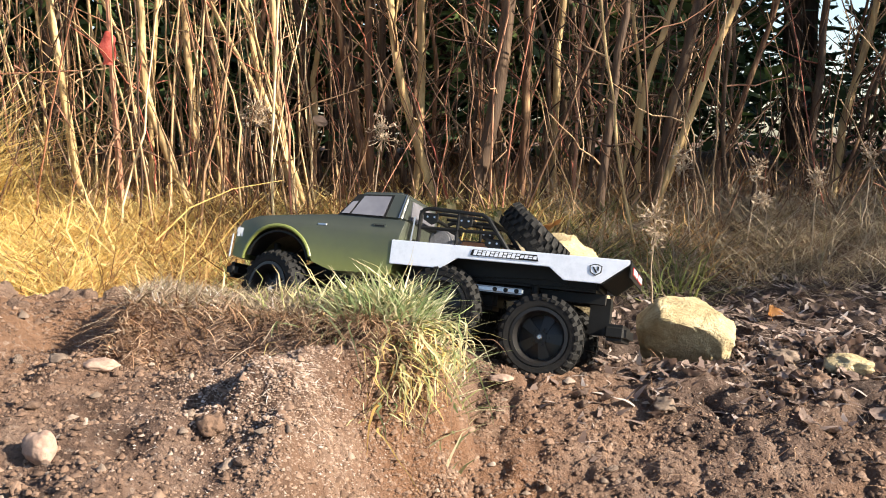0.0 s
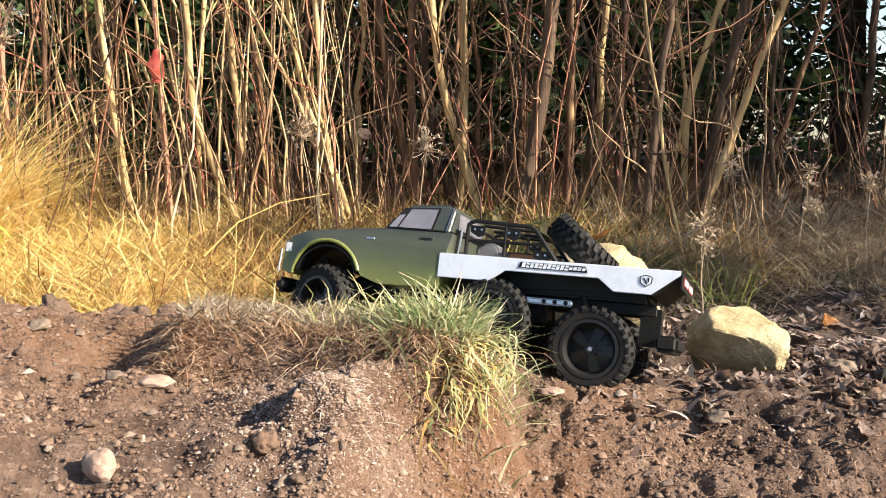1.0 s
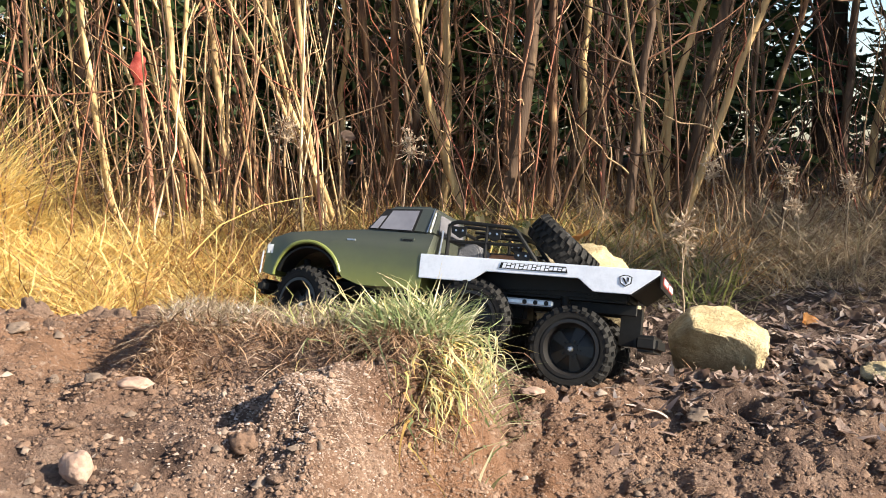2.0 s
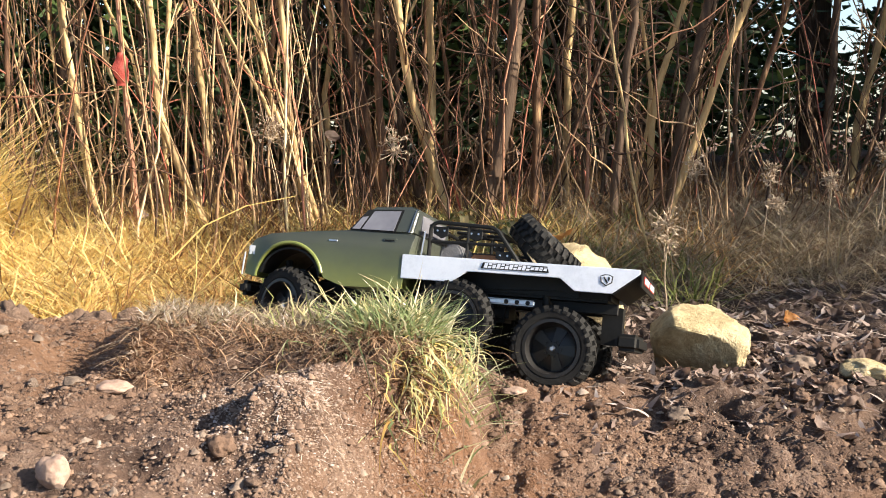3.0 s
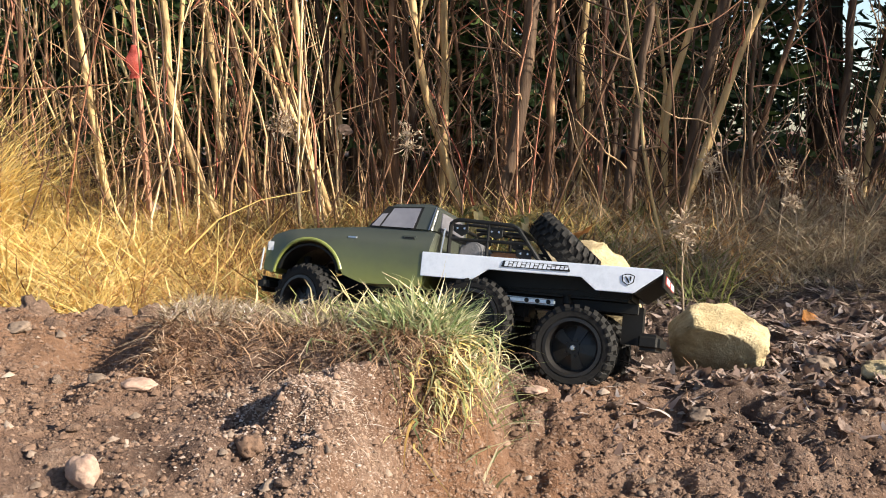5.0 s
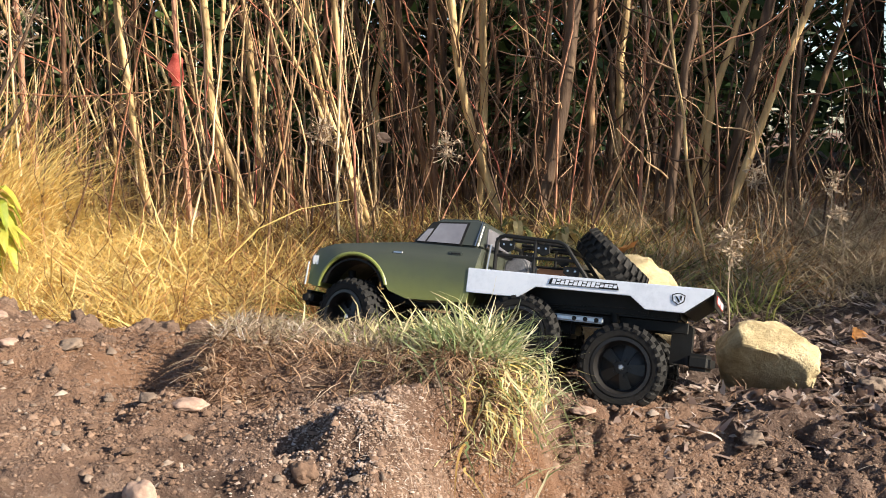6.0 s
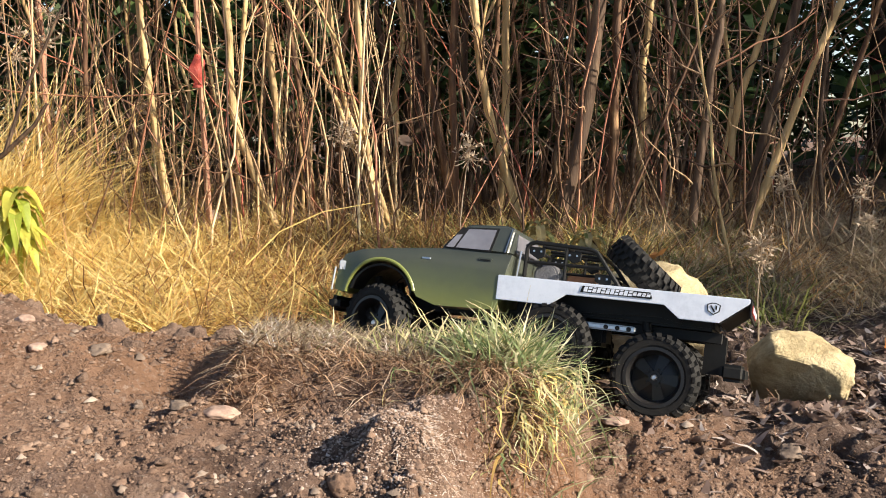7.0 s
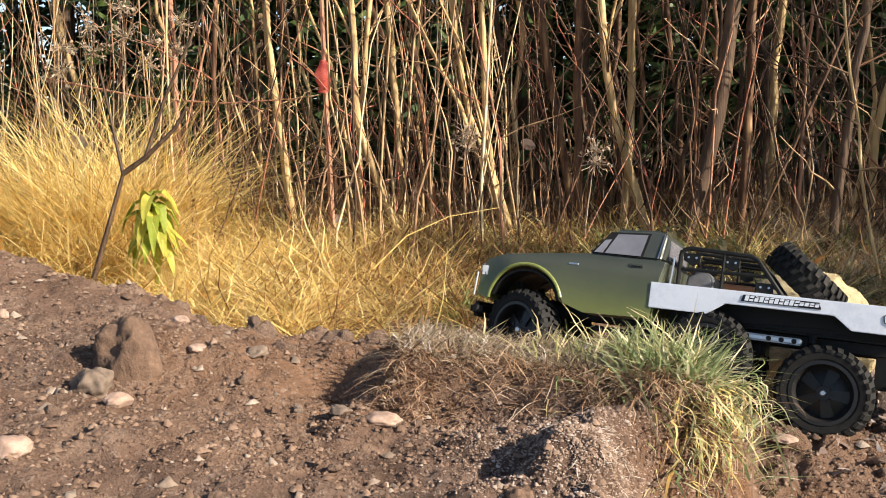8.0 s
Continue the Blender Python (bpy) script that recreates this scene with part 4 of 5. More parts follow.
def chunks(name, x, y, size, mat, label, category):
    """Small lumps of soil or gravel, six-sided and uneven, as one mesh."""
    n = len(x)
    z = ground_z(x, y)
    ring = np.array([[1, 0, 0], [0.3, 0.9, 0.1], [-0.8, 0.5, 0], [-0.8, -0.6, 0.1], [0.3, -0.9, 0], [0.1, 0.1, 0.8], [0, 0, -0.7], [0.55, -0.3, 0.55], [-0.45, 0.3, 0.6]])
    tri = np.array([[0, 1, 7], [1, 5, 7], [1, 2, 8], [1, 8, 5], [2, 3, 8], [3, 5, 8], [3, 4, 5], [4, 7, 5], [4, 0, 7]])
    v = ring[None] * R.uniform(0.6, 1.4, (n, 9, 1)) * (size[:, None, None] / 2) * R.uniform(0.7, 1.2, (n, 1, 3))
    a = R.uniform(0, 6.28, n)
    c, s = np.cos(a)[:, None], np.sin(a)[:, None]
    v = np.stack([v[..., 0] * c - v[..., 1] * s + x[:, None], v[..., 0] * s + v[..., 1] * c + y[:, None], v[..., 2] + z[:, None] + size[:, None] * 0.04], -1)
    faces = (tri[None] + (np.arange(n) * 9)[:, None, None]).reshape(-1, 3)
    return tagged(mesh_object(name, v.reshape(-1, 3), faces, mat), label, category, kind="stuff")


x, y = band(110000, -1.1, 0.85, 0.66, 1.62, 7)
bare = (x > 0.22) & (y > 1.25 - 0.1 * x) & (R.uniform(0, 1, len(x)) < 0.85)
x, y = x[~bare], y[~bare]
x, y = np.append(x, R.uniform(-0.10, 0.04, 3000)), np.append(y, R.uniform(0.72, 1.08, 3000))
x, y = np.append(x, R.uniform(-0.16, 0.03, 4000)), np.append(y, R.uniform(0.72, 1.06, 4000))
chunks("soil_clods", x, y, np.clip(R.lognormal(-5.65, 0.50, len(x)), 0.0015, 0.016), CLOD, "crumbly brown soil clods", "soil")
x, y = R.normal(-0.160, 0.060, 16000), R.normal(0.93, 0.085, 16000)
chunks("frosted_crumbs", x, y, np.clip(R.lognormal(-6.15, 0.42, len(x)), 0.0010, 0.007), CRUMB, "frosty pale crumbs of soil and roots", "soil")
x, y = R.uniform(0.12, 1.05, 1700), R.normal(1.47, 0.16, 1700)
x, y = np.append(x, R.uniform(0.35, 1.35, 1300)), np.append(y, R.uniform(1.58, 2.2, 1300))
clear = ((x - 0.2) ** 2 + (y - 1.735) ** 2 > 0.015) & ((x - 0.4) ** 2 + (y - 1.535) ** 2 > 0.006) & ((x > 0.24) | (y < 1.28))
x, y = x[clear], y[clear]
n = len(x)
blades("leaf_litter", x, y, R.uniform(0.012, 0.032, n), R.uniform(0.006, 0.014, n), R.uniform(0, 6.28, n), R.uniform(0.75, 0.99, n), R.uniform(0.0, 0.5, n), DEAD_LEAF,
       "curled grey-brown leaf litter on dark soil", "leaf litter", lift=0.004)
x, y = band(1500, -1.5, 1.1, 0.6, 1.85)
chunks("gravel", x, y, np.clip(R.lognormal(-5.0, 0.5, len(x)), 0.002, 0.022), PEBBLE, "small pale gravel in the soil", "gravel")


def leaf_mesh(name, mats, seed):
    """A curled dead leaf of unit length with a folded midrib."""
    rnd = random.Random(seed)
    bm = bmesh.new()
    rows = []
    curl, twist = rnd.uniform(0.5, 1.7), rnd.uniform(-0.6, 0.6)
    for k in range(7):
        t = k / 6
        w = 0.34 * math.sin(math.pi * min(1, t * 0.94 + 0.05)) ** 0.8 + 0.004
        zz = curl * (t - 0.5) ** 2
        rows.append([bm.verts.new((t - 0.5, s * w, zz + abs(s) * w * (0.35 + twist * (t - 0.5)) + 0.04 * math.sin(t * 17 + s * 3 + seed))) for s in (-1, -0.5, 0, 0.5, 1)])
    for p, q in zip(rows, rows[1:]):
        for j in range(4):
            bm.faces.new((p[j], p[j + 1], q[j + 1], q[j]))
    bmesh.ops.solidify(bm, geom=bm.faces, thickness=0.012)
    me = bpy.data.meshes.new(name)
    bm.to_mesh(me)
    bm.free()
    for p in me.polygons:
        p.use_smooth = True
    me.materials.append(mats)
    return me


LEAVES = [leaf_mesh("fallen_leaf", DEAD_LEAF, k) for k in range(6)]
rnd = random.Random(3)
made = 0
for k in range(520):
    if made == 290:
        break
    lx, ly = rnd.uniform(0.08, 1.05), rnd.uniform(1.22, 1.95)
    if rnd.random() < 0.6:
        lx, ly = rnd.gauss(0.52, 0.17), rnd.gauss(1.40, 0.10)
    if (lx - 0.197) ** 2 + (ly - 1.735) ** 2 < 0.02 or (lx - 0.412) ** 2 + (ly - 1.535) ** 2 < 0.006 or (lx < 0.3 and 1.27 < ly < 1.65):
        continue
    made += 1
    ob = new("fallen_leaf", LEAVES[k % 6])
    s = rnd.uniform(0.016, 0.036)
    ob.matrix_world = pose(lx, ly, float(ground_z(lx, ly)) + 0.005, rnd.uniform(-50, 50), rnd.uniform(-40, 40), rnd.uniform(0, 360)) @ Matrix.Diagonal((s, s, s, 1))
    tagged(ob, "curled dry brown leaf lying on the soil", "leaf", "fallen leaves")
ORANGE = leaf_mesh("fallen_leaf", ORANGE_LEAF, 9)
for lx, ly, lz, s, rx, turn in ((0.195, 1.690, 0.185, 0.06, 0, 160), (0.626, 1.73, 0.015, 0.055, 70, 40)):
    ob = new("fallen_leaf", ORANGE)
    ob.matrix_world = pose(lx, ly, (float(ground_z(lx, ly)) + 0.012) if lz is None else lz, rx, 10, turn) @ Matrix.Diagonal((s, s, s, 1))
    tagged(ob, "orange-brown dry fallen leaf", "leaf", "fallen leaves")


# ---- saplings, shrubs and woods ----
def tubes(paths, radii, sides=6):
    """Tapered round stems along polylines (n x k x 3), all in one set of arrays."""
    n, k, _ = paths.shape
    d = np.gradient(paths, axis=1)
    d /= np.linalg.norm(d, axis=2, keepdims=True) + 1e-9
    ref = np.where(np.abs(d[..., 2:3]) > 0.9, np.array([1.0, 0, 0]), np.array([0, 0, 1.0]))
    u = np.cross(d, ref)
    u /= np.linalg.norm(u, axis=2, keepdims=True) + 1e-9
    w = np.cross(d, u)
    a = np.arange(sides) * 2 * np.pi / sides
    ring = u[:, :, None, :] * np.cos(a)[None, None, :, None] + w[:, :, None, :] * np.sin(a)[None, None, :, None]
    verts = (paths[:, :, None, :] + ring * radii[:, :, None, None]).reshape(-1, 3)
    i = (np.arange(n) * k * sides)[:, None, None] + (np.arange(k - 1) * sides)[None, :, None] + np.arange(sides)[None, None, :]
    j = i - np.arange(sides)[None, None, :] + (np.arange(sides) + 1)[None, None, :] % sides
    return verts, np.stack([i, j, j + sides, i + sides], -1).reshape(-1, 4)


def stem_path(p0, p1, k, wander, bend, rs):
    t = np.linspace(0, 1, k)[:, None]
    path = p0 + (p1 - p0) * t + np.array(bend) * (t * (1 - t) * 4)
    w = np.cumsum(rs.normal(0, wander, (k, 3)), 0)
    w -= w[0] + (w[-1] - w[0]) * t
    return path + w


def sapling(x, y, lean_x, lean_y, radius, height, bark, seed, label, limbs=4, bend=0.0, shifts=None):
    rs = np.random.RandomState(seed)
    z0 = float(ground_z(x, y)) - 0.03
    tree = tagged(empty("sapling", pose(x, y, z0)), label, "tree", "saplings of the thicket")
    p0, p1 = np.zeros(3), np.array([lean_x * height, lean_y * height, height])
    path = stem_path(p0, p1, 26, 0.011 if shifts is None else 0.005, (bend, 0, 0), rs)
    if shifts is not None:
        h = np.linspace(0, height, 26)
        path[:, 0] += np.interp(h, (0, 0.38, 0.78, height), (0, shifts[0], shifts[1], shifts[1] + 1.5 * (shifts[1] - shifts[0])))
    r = radius * np.linspace(1.12, 0.42, 26) * rs.uniform(0.93, 1.07, 26)
    r[0] *= 1.25
    v, f = tubes(path[None], r[None], 8)
    mesh_object("trunk", v, f, bark, tree)
    for k in range(limbs):
        t = rs.uniform(0.12, 0.75)
        i = int(t * 25)
        a = rs.uniform(0, 6.28)
        length = rs.uniform(0.35, 1.0) * height * 0.45
        tip = path[i] + np.array([math.cos(a) * 0.38, math.sin(a) * 0.38, 0.95]) * length
        lp = stem_path(path[i], tip, 9, 0.010, (rs.normal(0, 0.03), rs.normal(0, 0.03), -0.02), rs)
        v, f = tubes(lp[None], (r[i] * 0.45 * np.linspace(1, 0.25, 9))[None], 6)
        mesh_object("limb", v, f, bark, tree)
    n = 18
    idx = rs.randint(2, 18, n)
    starts = path[idx]
    a = rs.uniform(0, 6.28, n)
    ln = rs.uniform(0.12, 0.45, n)
    ends = starts + np.stack([np.cos(a) * ln * 0.7, np.sin(a) * ln * 0.7, ln * rs.uniform(0.1, 0.9, n)], -1)
    tw = np.stack([stem_path(s, e, 6, 0.008, (0, 0, 0), rs) for s, e in zip(starts, ends)])
    v, f = tubes(tw, np.full((n, 1), 0.0028) * np.linspace(1, 0.4, 6)[None], 4)
    tagged(mesh_object("twig_spray", v, f, TWIG, tree), kind="stuff")
    return tree


PALE, BROWN, DARK = "slender pale yellow-barked sapling in sunlight", "slender brown-barked sapling in the thicket", "leaning sapling, dark bark partly standing for shade"
# x, y, sideways shift 0.35 m and 0.75 m up, radius, bark
SUNNY = [
    (-1.071, 2.75, -0.052, -0.095, 0.0120, 0), (-0.718, 2.70, -0.137, -0.178, 0.0115, 0), (-0.894, 2.80, 0.031, 0.066, 0.0080, 0), (-0.776, 2.95, -0.023, -0.050, 0.0110, 0),
    (-0.388, 2.75, -0.154, -0.226, 0.0085, 0), (-0.419, 2.70, -0.059, -0.088, 0.0092, 0), (-0.402, 2.72, -0.149, -0.319, 0.0060, 0), (-0.435, 3.30, -0.033, -0.071, 0.0120, 2),
    (-0.219, 2.80, -0.003, -0.007, 0.0120, 1), (-0.234, 3.00, -0.058, -0.125, 0.0140, 1), (0.004, 2.75, -0.110, -0.176, 0.0120, 0), (-1.379, 2.70, -0.028, -0.047, 0.0090, 3),
    (-1.337, 2.75, 0.004, 0.009, 0.0080, 1), (-1.197, 2.80, -0.016, -0.034, 0.0050, 0), (-1.164, 2.90, 0.006, 0.013, 0.0060, 1), (-0.661, 2.90, -0.043, -0.092, 0.0080, 1)]
# bark 2 here is partly the shade of this half
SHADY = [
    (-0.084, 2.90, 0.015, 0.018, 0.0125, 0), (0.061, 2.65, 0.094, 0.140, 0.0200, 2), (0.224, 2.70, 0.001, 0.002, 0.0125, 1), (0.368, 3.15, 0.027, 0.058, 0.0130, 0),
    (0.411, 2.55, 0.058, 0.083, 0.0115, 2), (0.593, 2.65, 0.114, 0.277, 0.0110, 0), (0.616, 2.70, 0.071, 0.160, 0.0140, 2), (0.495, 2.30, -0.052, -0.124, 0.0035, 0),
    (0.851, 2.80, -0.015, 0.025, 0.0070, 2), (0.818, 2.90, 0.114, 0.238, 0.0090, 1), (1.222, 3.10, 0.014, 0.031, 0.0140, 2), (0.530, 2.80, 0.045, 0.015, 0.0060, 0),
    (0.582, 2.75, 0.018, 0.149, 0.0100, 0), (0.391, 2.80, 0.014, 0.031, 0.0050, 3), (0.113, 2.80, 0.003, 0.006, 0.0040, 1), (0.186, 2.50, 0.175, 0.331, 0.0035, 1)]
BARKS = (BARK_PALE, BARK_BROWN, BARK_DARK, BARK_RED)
NAMES = (PALE, BROWN, DARK, "slender red-barked sapling in the thicket")
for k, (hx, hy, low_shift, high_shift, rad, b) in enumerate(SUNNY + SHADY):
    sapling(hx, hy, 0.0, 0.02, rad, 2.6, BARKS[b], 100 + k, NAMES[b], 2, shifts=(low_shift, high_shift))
rnd = random.Random(11)
for k in range(100):
    hx = rnd.uniform(-3.4, 3.2)
    hy = rnd.uniform(2.75, 3.8)
    # right of the middle, shade is put into browner and darker bark
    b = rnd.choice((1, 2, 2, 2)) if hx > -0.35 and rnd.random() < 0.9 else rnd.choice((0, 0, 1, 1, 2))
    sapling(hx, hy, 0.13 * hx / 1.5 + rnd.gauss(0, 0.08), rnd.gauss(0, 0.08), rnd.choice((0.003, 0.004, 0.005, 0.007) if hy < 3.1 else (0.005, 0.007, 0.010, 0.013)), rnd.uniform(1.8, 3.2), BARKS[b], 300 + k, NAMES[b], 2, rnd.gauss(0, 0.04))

# thin brush between the saplings
STEM = leafy("pale_stem", [(0.0, (0.22, 0.12, 0.07)), (0.5, (0.44, 0.30, 0.16)), (0.85, (0.66, 0.53, 0.32)), (1.0, (0.45, 0.16, 0.11))], 0.6, 0.0)
rs = np.random.RandomState(5)
for label, n, x0, x1, low, high in (("pale thin stems in the sun", 140, -2.6, -0.35, 0.5, 1.6), ("dry brown brushwood under the saplings", 620, -2.6, 2.6, 0.15, 0.60), ("tangle of thin bare twigs", 300, -2.8, 2.8, 0.4, 1.5)):
    bx, by = rs.uniform(x0, x1, n), rs.uniform(2.45, 3.5, n)
    ln = rs.uniform(low, high, n)
    a = rs.uniform(0, 6.28, n)
    s = rs.uniform(0.03, 0.25 if label.startswith("pale") else 0.6, n)
    p0 = np.stack([bx, by, ground_z(bx, by) - 0.02], -1)
    p1 = p0 + np.stack([np.cos(a) * s * ln, np.sin(a) * s * ln, ln * np.sqrt(1 - s ** 2)], -1)
    paths = np.stack([stem_path(u, v, 8, 0.012, (0, 0, 0), rs) for u, v in zip(p0, p1)])
    v, f = tubes(paths, rs.uniform(0.0012, 0.0052 if label.startswith("pale") else 0.0040, (n, 1)) * np.linspace(1, 0.35, 8)[None], 4)
    tagged(mesh_object("brushwood", v, f, STEM if label.startswith("pale") else TWIG), label, "brushwood", kind="stuff")


def crown_cards(rs, n, height, spread, base=0.05):
    """Many small needle sprays on drooping boughs."""
    t = rs.uniform(base, 1, n) ** 0.85
    a, reach = rs.uniform(0, 6.28, n), np.sqrt(rs.uniform(0.05, 1, n))
    r = spread * (1 - t * 0.92) * reach * (0.8 + 0.35 * np.sin(a * 5 + t * 31))
    c = np.stack([np.cos(a) * r, np.sin(a) * r, t * height - 0.25 * r], -1)
    size = rs.uniform(0.05, 0.15, n)[:, None]
    d = np.stack([np.cos(a), np.sin(a), rs.uniform(-0.6, 0.3, n)], -1) + rs.normal(0, 0.35, (n, 3))
    d /= np.linalg.norm(d, axis=1, keepdims=True)
    s = np.cross(d, rs.normal(0, 1, (n, 3)))
    s /= np.linalg.norm(s, axis=1, keepdims=True)
    v = np.stack([c - s * size * 0.16, c + s * size * 0.16, c + d * size + s * size * 0.05, c + d * size - s * size * 0.05], 1).reshape(-1, 3)
    return v, np.arange(n * 4).reshape(-1, 4)


def spruce(x, y, height, spread, seed, n=6500):
    rs = np.random.RandomState(seed)
    tree = tagged(empty("spruce", pose(x, y, float(ground_z(x, y)) - 0.05)), "dark green dense spruce behind the thicket, or unseen at the side for shade", "tree", "spruces behind the thicket")
    path = stem_path(np.zeros(3), np.array([0, 0, height]), 12, 0.01, (0, 0, 0), rs)
    v, f = tubes(path[None], (np.linspace(0.07, 0.008, 12) * height / 4)[None], 8)
    mesh_object("trunk", v, f, BARK_DARK, tree)
    v, f = crown_cards(rs, n, height, spread)
    tagged(mesh_object("crown", v, f, EVERGREEN, tree, False), "dark evergreen boughs", kind="stuff")
    return tree


rnd = random.Random(23)
for k in range(52):
    row = k % 4
    sx = -7.5 + 15.0 * (k // 4 + 0.25 * row) / 12.7 + rnd.uniform(-0.25, 0.25)
    sy = 4.35 + row * 1.1 + rnd.uniform(-0.15, 0.25)
    h, w = rnd.uniform(3.6, 6.2), rnd.uniform(0.9, 1.35)
    thin = abs(sx / sy - 0.465) < 0.06 + 0.4 * w / sy or abs(sx / sy + 0.74) < 0.08 + 0.3 * w / sy      # two places where the sky shows through
    if min(abs(sx / sy - 0.465), abs(sx / sy + 0.75)) > 0.05:
        spruce(sx, sy, h, w, 500 + k, 1000 if thin else 8000)
for k in range(26):                                                   # low growth at the far edge of the wood
    spruce(-9.0 + 0.72 * k + rnd.uniform(-0.2, 0.2), 8.6 + rnd.uniform(-0.3, 0.5), rnd.uniform(0.9, 1.5), 0.8, 700 + k, 1000)
# unseen trees beside the clearing, added to shade its right side
spruce(3.0, 1.25, 2.4, 0.55, 605, 900)
spruce(3.3, 1.85, 3.0, 0.70, 601, 1600)
spruce(3.1, 2.7, 3.0, 0.80, 604, 2700)
spruce(3.7, 3.6, 3.8, 0.9, 602, 5000)
spruce(5.6, 3.2, 5.0, 1.2, 603, 5000)


# ---- single stones in the soil ----
def pebble(x, y, size, seed, mat, label, flat=0.75, sink=0.25):
    me = stone_mesh("stone", (size, size * random.Random(seed).uniform(0.7, 0.95), size * flat), seed, mat, 0.28 if mat is PALE_STONE else 0.45, 4, 0.3, 6, grit=0.10 if mat is CLOD else 0.02)
    return place_stone("stone", me, x, y, size * flat * sink, seed * 47 % 360, label, "stones in the soil")


pebble(-0.350, 0.771, 0.034, 3, PALE_STONE, "round pale pinkish stone half sunk in soil", 0.9)
pebble(-0.383, 0.997, 0.042, 4, PALE_STONE, "flat pale stone beside the sod", 0.4)
pebble(-0.430, 1.010, 0.026, 5, PEBBLE, "grey-brown stone beside the sod", 0.5)
pebble(-0.218, 0.833, 0.030, 6, CLOD, "blocky yellowish lump of soil", 0.8)
pebble(0.533, 1.290, 0.055, 7, CLOD, "flat grey-brown stone among leaves", 0.5)
pebble(0.480, 1.250, 0.036, 21, CLOD, "flat grey-brown stone among leaves", 0.5)
pebble(0.600, 1.330, 0.060, 22, ROCK, "yellowish stone among dead leaves", 0.6)
pebble(0.546, 1.434, 0.050, 8, PEBBLE, "rough brown stone among leaves", 0.6)
pebble(0.302, 1.215, 0.040, 9, PEBBLE, "flat tan stone on the slope", 0.5)
pebble(0.080, 1.258, 0.042, 10, PALE_STONE, "thin pale stone chip on the soil", 0.22)
pebble(-0.694, 1.045, 0.085, 11, CLOD, "large rounded lump of brown soil", 1.1, 0.34)
pebble(-0.709, 0.985, 0.048, 12, PEBBLE, "tan stone leaning on a soil lump", 0.8)
pebble(-0.631, 0.900, 0.030, 13, PALE_STONE, "small pinkish white stone on soil", 0.6)
pebble(-0.714, 1.215, 0.034, 14, PALE_STONE, "white stone on top of the bank", 0.5)
pebble(-0.630, 1.084, 0.024, 15, PALE_STONE, "small pale stone on the bank", 0.5)
pebble(-0.640, 0.740, 0.036, 16, PALE_STONE, "pale stone in the near soil", 0.6)
pebble(-0.560, 1.10, 0.034, 17, PEBBLE, "long flat brown stone on the bank", 0.4)
pebble(-0.923, 1.131, 0.022, 18, PALE_STONE, "small pale stone on the bank", 0.7)
rnd = random.Random(31)
STONES = [stone_mesh("stone", (1.0, rnd.uniform(0.65, 0.95), rnd.uniform(0.45, 0.8)), 40 + k, PEBBLE_LUMP if k % 4 == 0 else CLOD_LUMP, 0.4, 3, 0.3, 7, grit=0.02 if k % 4 == 0 else 0.10) for k in range(8)]
for k in range(96):
    sx, sy = rnd.uniform(-1.1, 0.9), rnd.uniform(0.68, 1.5)
    if k % 3 == 0:
        sx, sy = rnd.uniform(0.0, 0.8), rnd.uniform(1.05, 1.6)
    if -0.45 < sx < 0.08 and 1.05 < sy < 1.35:
        continue
    s = rnd.uniform(0.008, 0.021)
    ob = new("stone", STONES[k % 8])
    ob.matrix_world = pose(sx, sy, float(ground_z(sx, sy)) + s * 0.12, rnd.uniform(-20, 20), rnd.uniform(-20, 20), rnd.uniform(0, 360)) @ Matrix.Diagonal((s, s, s, 1))
    tagged(ob, "small rough stone in brown soil" if k % 4 == 0 else "small crumbly soil lump on the bank", "stone", "stones in the soil")


LUMPS = [stone_mesh("soil_lump", (1.0, rnd.uniform(0.7, 1.0), rnd.uniform(0.6, 0.85)), 60 + k, CLOD_LUMP, 0.60, 4, 0.3, 7, grit=0.10) for k in range(6)]
for k in range(30):
    sx = rnd.uniform(-1.25, -0.42)
    sy = rnd.gauss(1.30, 0.05) + 0.20 * float(smooth(-0.62, -0.95, sx))
    s = rnd.uniform(0.018, 0.050)
    ob = new("soil_lump", LUMPS[k % 6])
    ob.matrix_world = pose(sx, sy, float(ground_z(sx, sy)) - s * 0.02, rnd.uniform(-25, 25), rnd.uniform(-25, 25), rnd.uniform(0, 360)) @ Matrix.Diagonal((s, s, s, 1))
    tagged(ob, "rough dark clod of dug soil on the bank's ridge", "soil lump", "soil lumps on the ridge")


# ---- plants and marks that stand out ----
def stalk(name, points, radius, mat, label, category="plant"):
    bm = bmesh.new()
    n = len(points)
    tube(bm, points, [radius * (1 - 0.6 * k / (n - 1)) for k in range(n)], 6)
    return tagged(part(name, bm, mat), label, category)


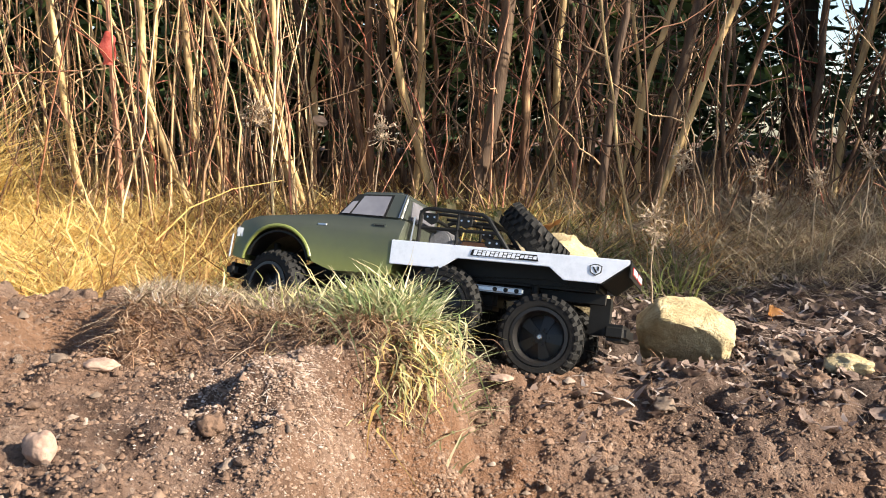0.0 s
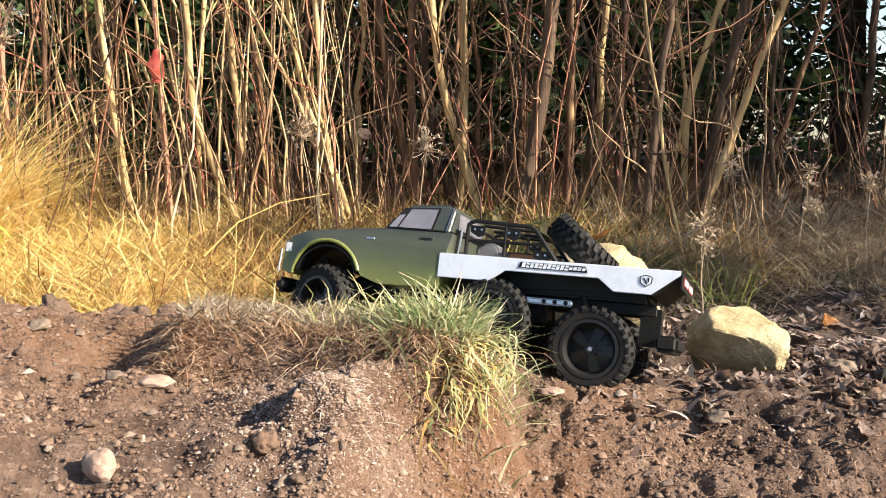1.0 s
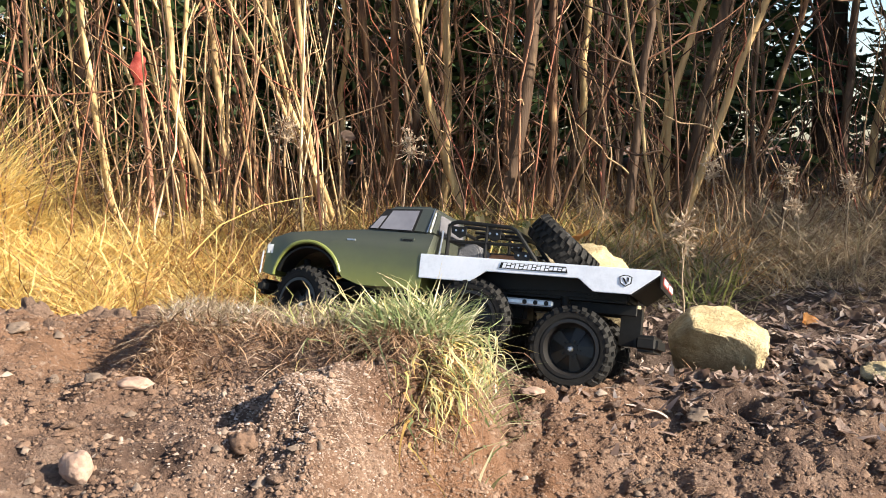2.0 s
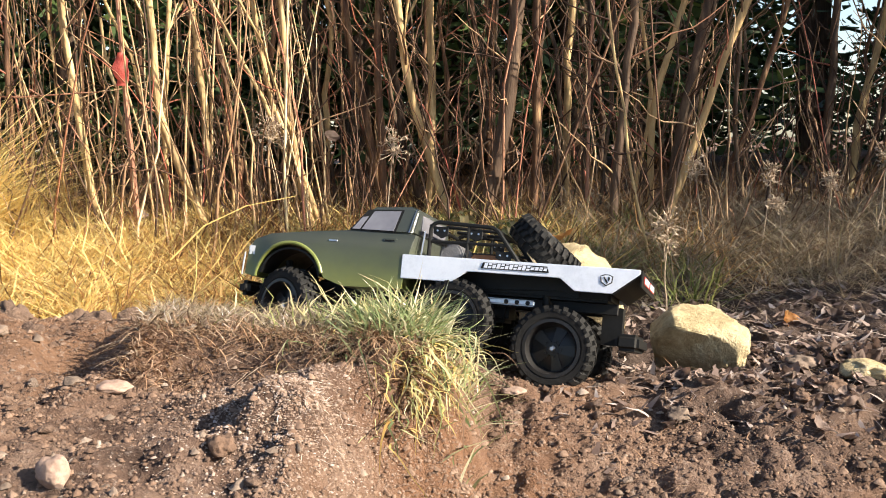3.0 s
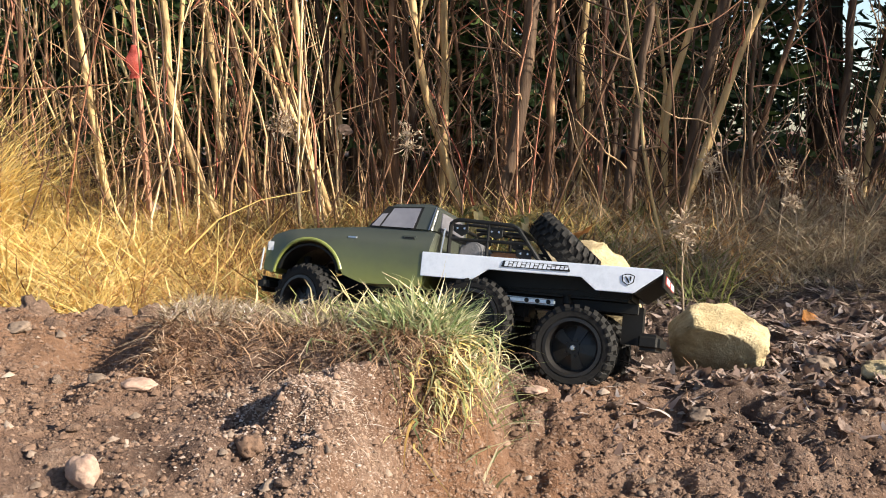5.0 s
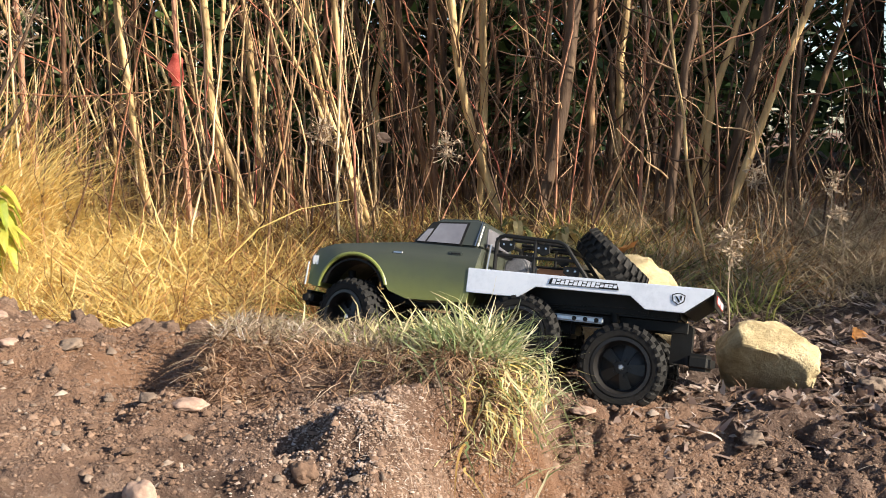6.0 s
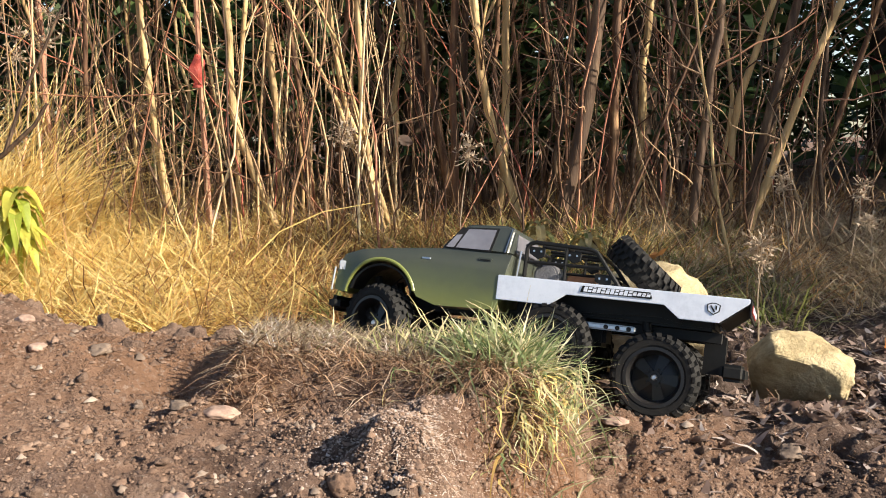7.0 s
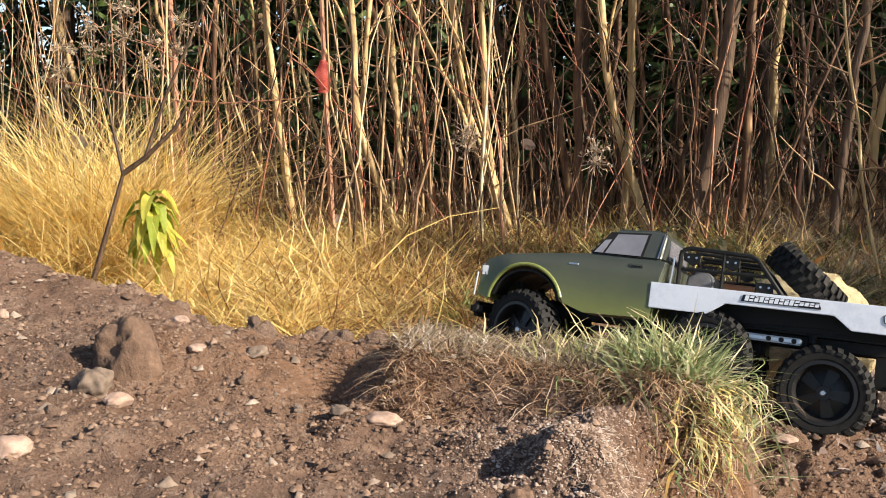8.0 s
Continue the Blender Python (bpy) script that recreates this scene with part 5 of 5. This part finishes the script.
def seed_plant(x, y, height, head, seed, label, lean=0.0):
    """A dry stalk with a ragged, branching seed head."""
    rs = np.random.RandomState(seed)
    z0 = float(ground_z(x, y)) - 0.01
    plant = tagged(empty("seed_plant", pose(x, y, z0)), label, "plant", "dry seed plants")
    path = stem_path(np.zeros(3), np.array([lean * height, 0, height]), 10, 0.003, (0, 0, 0), rs)
    v, f = tubes(path[None], np.linspace(0.0022, 0.0010, 10)[None], 5)
    mesh_object("stem", v, f, SEED, plant)
    n = 65
    start = path[rs.randint(8, 10, n)]
    d = rs.normal(0, 1, (n, 3)) * np.array([1, 1, 0.8]) + np.array([0, 0, 0.3])
    d /= np.linalg.norm(d, axis=1, keepdims=True)
    end = start + d * rs.uniform(0.3, 1.0, (n, 1)) * head
    p = np.stack([stem_path(a, b, 5, head * 0.05, (0, 0, 0), rs) for a, b in zip(start, end)])
    v, f = tubes(p, np.full((n, 1), 0.0006) * np.linspace(1, 1.8, 5)[None], 4)
    c = end[:, None, :] + rs.normal(0, head * 0.085, (n, 4, 3))
    v2 = c.reshape(-1, 3)
    f2 = np.arange(n * 4).reshape(-1, 4)
    tagged(mesh_object("seed_head", np.vstack([v, v2]), np.vstack([f, f2 + len(v)]), SEED, plant), "fluffy pale dry seed head", kind="stuff")
    return plant


seed_plant(0.415, 1.80, 0.258, 0.042, 1, "pale dry seed head on a thin stalk")
seed_plant(0.62, 2.30, 0.27, 0.032, 2, "tall dry branching seed stalk", -0.1)
seed_plant(0.78, 2.35, 0.24, 0.03, 3, "tall dry branching seed stalk", 0.1)
seed_plant(-0.20, 2.60, 0.30, 0.05, 4, "dry brown seed stalk among straw", 0.1)
seed_plant(-0.50, 2.65, 0.34, 0.06, 5, "dry brown seed stalk among straw", -0.1)
for k in range(5):
    seed_plant(-1.72 + 0.06 * k, 2.58 + 0.03 * k, 0.62 + 0.05 * (k % 3), 0.055, 10 + k, "tall pale feathery reed in sun", 0.03 * k)
for k in range(5):
    seed_plant(0.80 + 0.15 * k, 2.25 + 0.09 * (k % 3), 0.18 + 0.04 * (k % 4), 0.032, 30 + k, "grey withered weed in half shade", 0.1 * (k % 3 - 1))

stalk("straw_stem", [(-0.70, 2.22, 0.10), (-0.62, 2.25, 0.18), (-0.52, 2.28, 0.225), (-0.40, 2.31, 0.245)], 0.0022, STRAW, "long bent golden straw stem", "grass")
stalk("straw_stem", [(0.02, 2.05, 0.06), (0.05, 2.05, 0.15), (0.07, 2.05, 0.17), (0.12, 2.05, 0.11)], 0.0018, STRAW, "bent yellow straw stem", "grass")
stalk("straw_stem", [(-0.385, 1.30, 0.11), (-0.36, 1.27, 0.19), (-0.352, 1.26, 0.26)], 0.0012, STRAW, "thin upright straw stem", "grass")

branch = tagged(empty("dead_branch", pose(-1.27, 1.95, float(ground_z(-1.27, 1.95)) - 0.02)), "dark forked dead branch standing in grass", "branch")
for pts, r in ((((-0.06, 0, 0), (-0.01, 0, 0.13), (0.04, 0, 0.27), (0.075, 0, 0.37)), 0.0085), (((0.075, 0, 0.37), (0.13, 0, 0.405), (0.20, 0, 0.465), (0.23, 0, 0.51)), 0.0065),
               (((0.075, 0, 0.37), (0.045, 0.02, 0.47), (0.02, 0.02, 0.60)), 0.0045), (((0.13, 0, 0.405), (0.18, 0, 0.53), (0.29, 0.02, 0.76)), 0.0050)):
    bm = bmesh.new()
    tube(bm, pts, [r * (1 - 0.5 * k / (len(pts) - 1)) for k in range(len(pts))], 6)
    part("fork", bm, BARK_DARK, branch)

# red marking ribbon round the reddish stem
bm = bmesh.new()
for k, (w, z) in enumerate(((0.006, 0.075), (0.019, 0.045), (0.024, 0.015), (0.022, -0.02), (0.015, -0.05), (0.016, -0.075))):
    for s in (-1, -0.33, 0.33, 1):
        bm.verts.new((s * w + 0.004 * math.sin(k * 2.1), -0.020 - 0.006 * (1 - s * s) + 0.004 * math.sin(k * 1.7 + s), z))
bm.verts.ensure_lookup_table()
for k in range(5):
    for j in range(3):
        i = k * 4 + j
        bm.faces.new((bm.verts[i], bm.verts[i + 1], bm.verts[i + 5], bm.verts[i + 4]))
bmesh.ops.solidify(bm, geom=bm.faces, thickness=0.002)
ribbon = tagged(part("marking_ribbon", bm, RED_PAINT), "red marking ribbon on a thin stem", "ribbon")
ribbon.matrix_world = pose(-0.940, 2.655, 0.600) @ Matrix.Diagonal((1.0, 1.0, 0.62, 1))
stalk("red_sapling", [(-0.935, 2.68, 0.06), (-0.942, 2.68, 0.35), (-0.948, 2.675, 0.594), (-0.958, 2.68, 1.1), (-0.97, 2.68, 1.9)], 0.011, BARK_RED, "straight reddish stem behind a red ribbon", "tree")
stalk("red_twig", [(-1.85, 2.70, 0.62), (-1.5, 2.66, 0.55), (-1.25, 2.65, 0.53), (-1.02, 2.66, 0.54)], 0.004, BARK_RED, "long thin red arching twig", "twig")
stalk("red_twig", [(-1.45, 2.75, 0.10), (-1.40, 2.70, 0.45), (-1.30, 2.68, 0.75), (-1.22, 2.66, 1.0)], 0.005, BARK_RED, "thin red upright twig", "twig")
stalk("red_twig", [(-1.20, 2.62, 0.55), (-1.12, 2.62, 0.50), (-1.04, 2.62, 0.36)], 0.003, BARK_RED, "thin red hanging twig", "twig")


def broad_leaf(length, width, droop, seed):
    bm = bmesh.new()
    rows = []
    for k in range(9):
        t = k / 8
        w = width * math.sin(math.pi * min(1.0, 0.06 + t * 0.93)) ** 0.8 * 0.5
        px, pz = length * (t * 0.75), length * (0.55 * t - droop * t * t)
        rows.append([bm.verts.new((px, s * w, pz + abs(s) * w * 0.5 + 0.002 * math.sin(t * 20 + seed))) for s in (-1, -0.5, 0, 0.5, 1)])
    for p, q in zip(rows, rows[1:]):
        for j in range(4):
            bm.faces.new((p[j], p[j + 1], q[j + 1], q[j]))
    bmesh.ops.solidify(bm, geom=bm.faces, thickness=0.0008)
    return bm


def leafy_plant(x, y, height, count, leaf, seed, label, mat):
    rnd = random.Random(seed)
    plant = tagged(empty("leafy_plant", pose(x, y, float(ground_z(x, y)) - 0.01)), label, "plant")
    bm = bmesh.new()
    tube(bm, [(0, 0, 0), (0.004, 0, height * 0.5), (0, 0.003, height)], [0.006, 0.005, 0.003], 7)
    part("stem", bm, mat, plant)
    for k in range(count):
        bm = broad_leaf(leaf * rnd.uniform(0.7, 1.1), leaf * 0.28, rnd.uniform(0.9, 1.5), k)
        ob = part("leaf", bm, mat, plant)
        ob.matrix_local = pose(0, 0, height * (1 - 0.5 * k / count), 0, rnd.uniform(-15, 15), k * 137.5)
    return plant


leafy_plant(-1.205, 2.10, 0.275, 30, 0.108, 3, "yellow-green drooping leafy plant in sunlit grass", BROAD_LEAF)
leafy_plant(0.02, 2.45, 0.12, 12, 0.09, 4, "low dark green leafy weed", GREEN)
leafy_plant(0.14, 2.40, 0.10, 12, 0.08, 5, "low dark green leafy weed", GREEN)
leafy_plant(-0.12, 2.50, 0.10, 12, 0.08, 6, "low dark green leafy weed", GREEN)
leafy_plant(0.25, 1.47 + 0.6, 0.06, 8, 0.05, 7, "low green weed behind the rock", GREEN)
for lx, ly, lz, s in ((-0.366, 2.75, 0.398, 0.05), (0.36, 2.55, 0.40, 0.03), (-1.66, 2.55, 0.42, 0.06), (-0.93, 2.70, 0.185, 0.04)):
    ob = new("withered_leaf", LEAVES[1])
    ob.matrix_world = pose(lx, ly, lz, 80, 20, 30) @ Matrix.Diagonal((s, s, s, 1))
    tagged(ob, "withered pale leaf caught on a twig", "leaf", "fallen leaves")
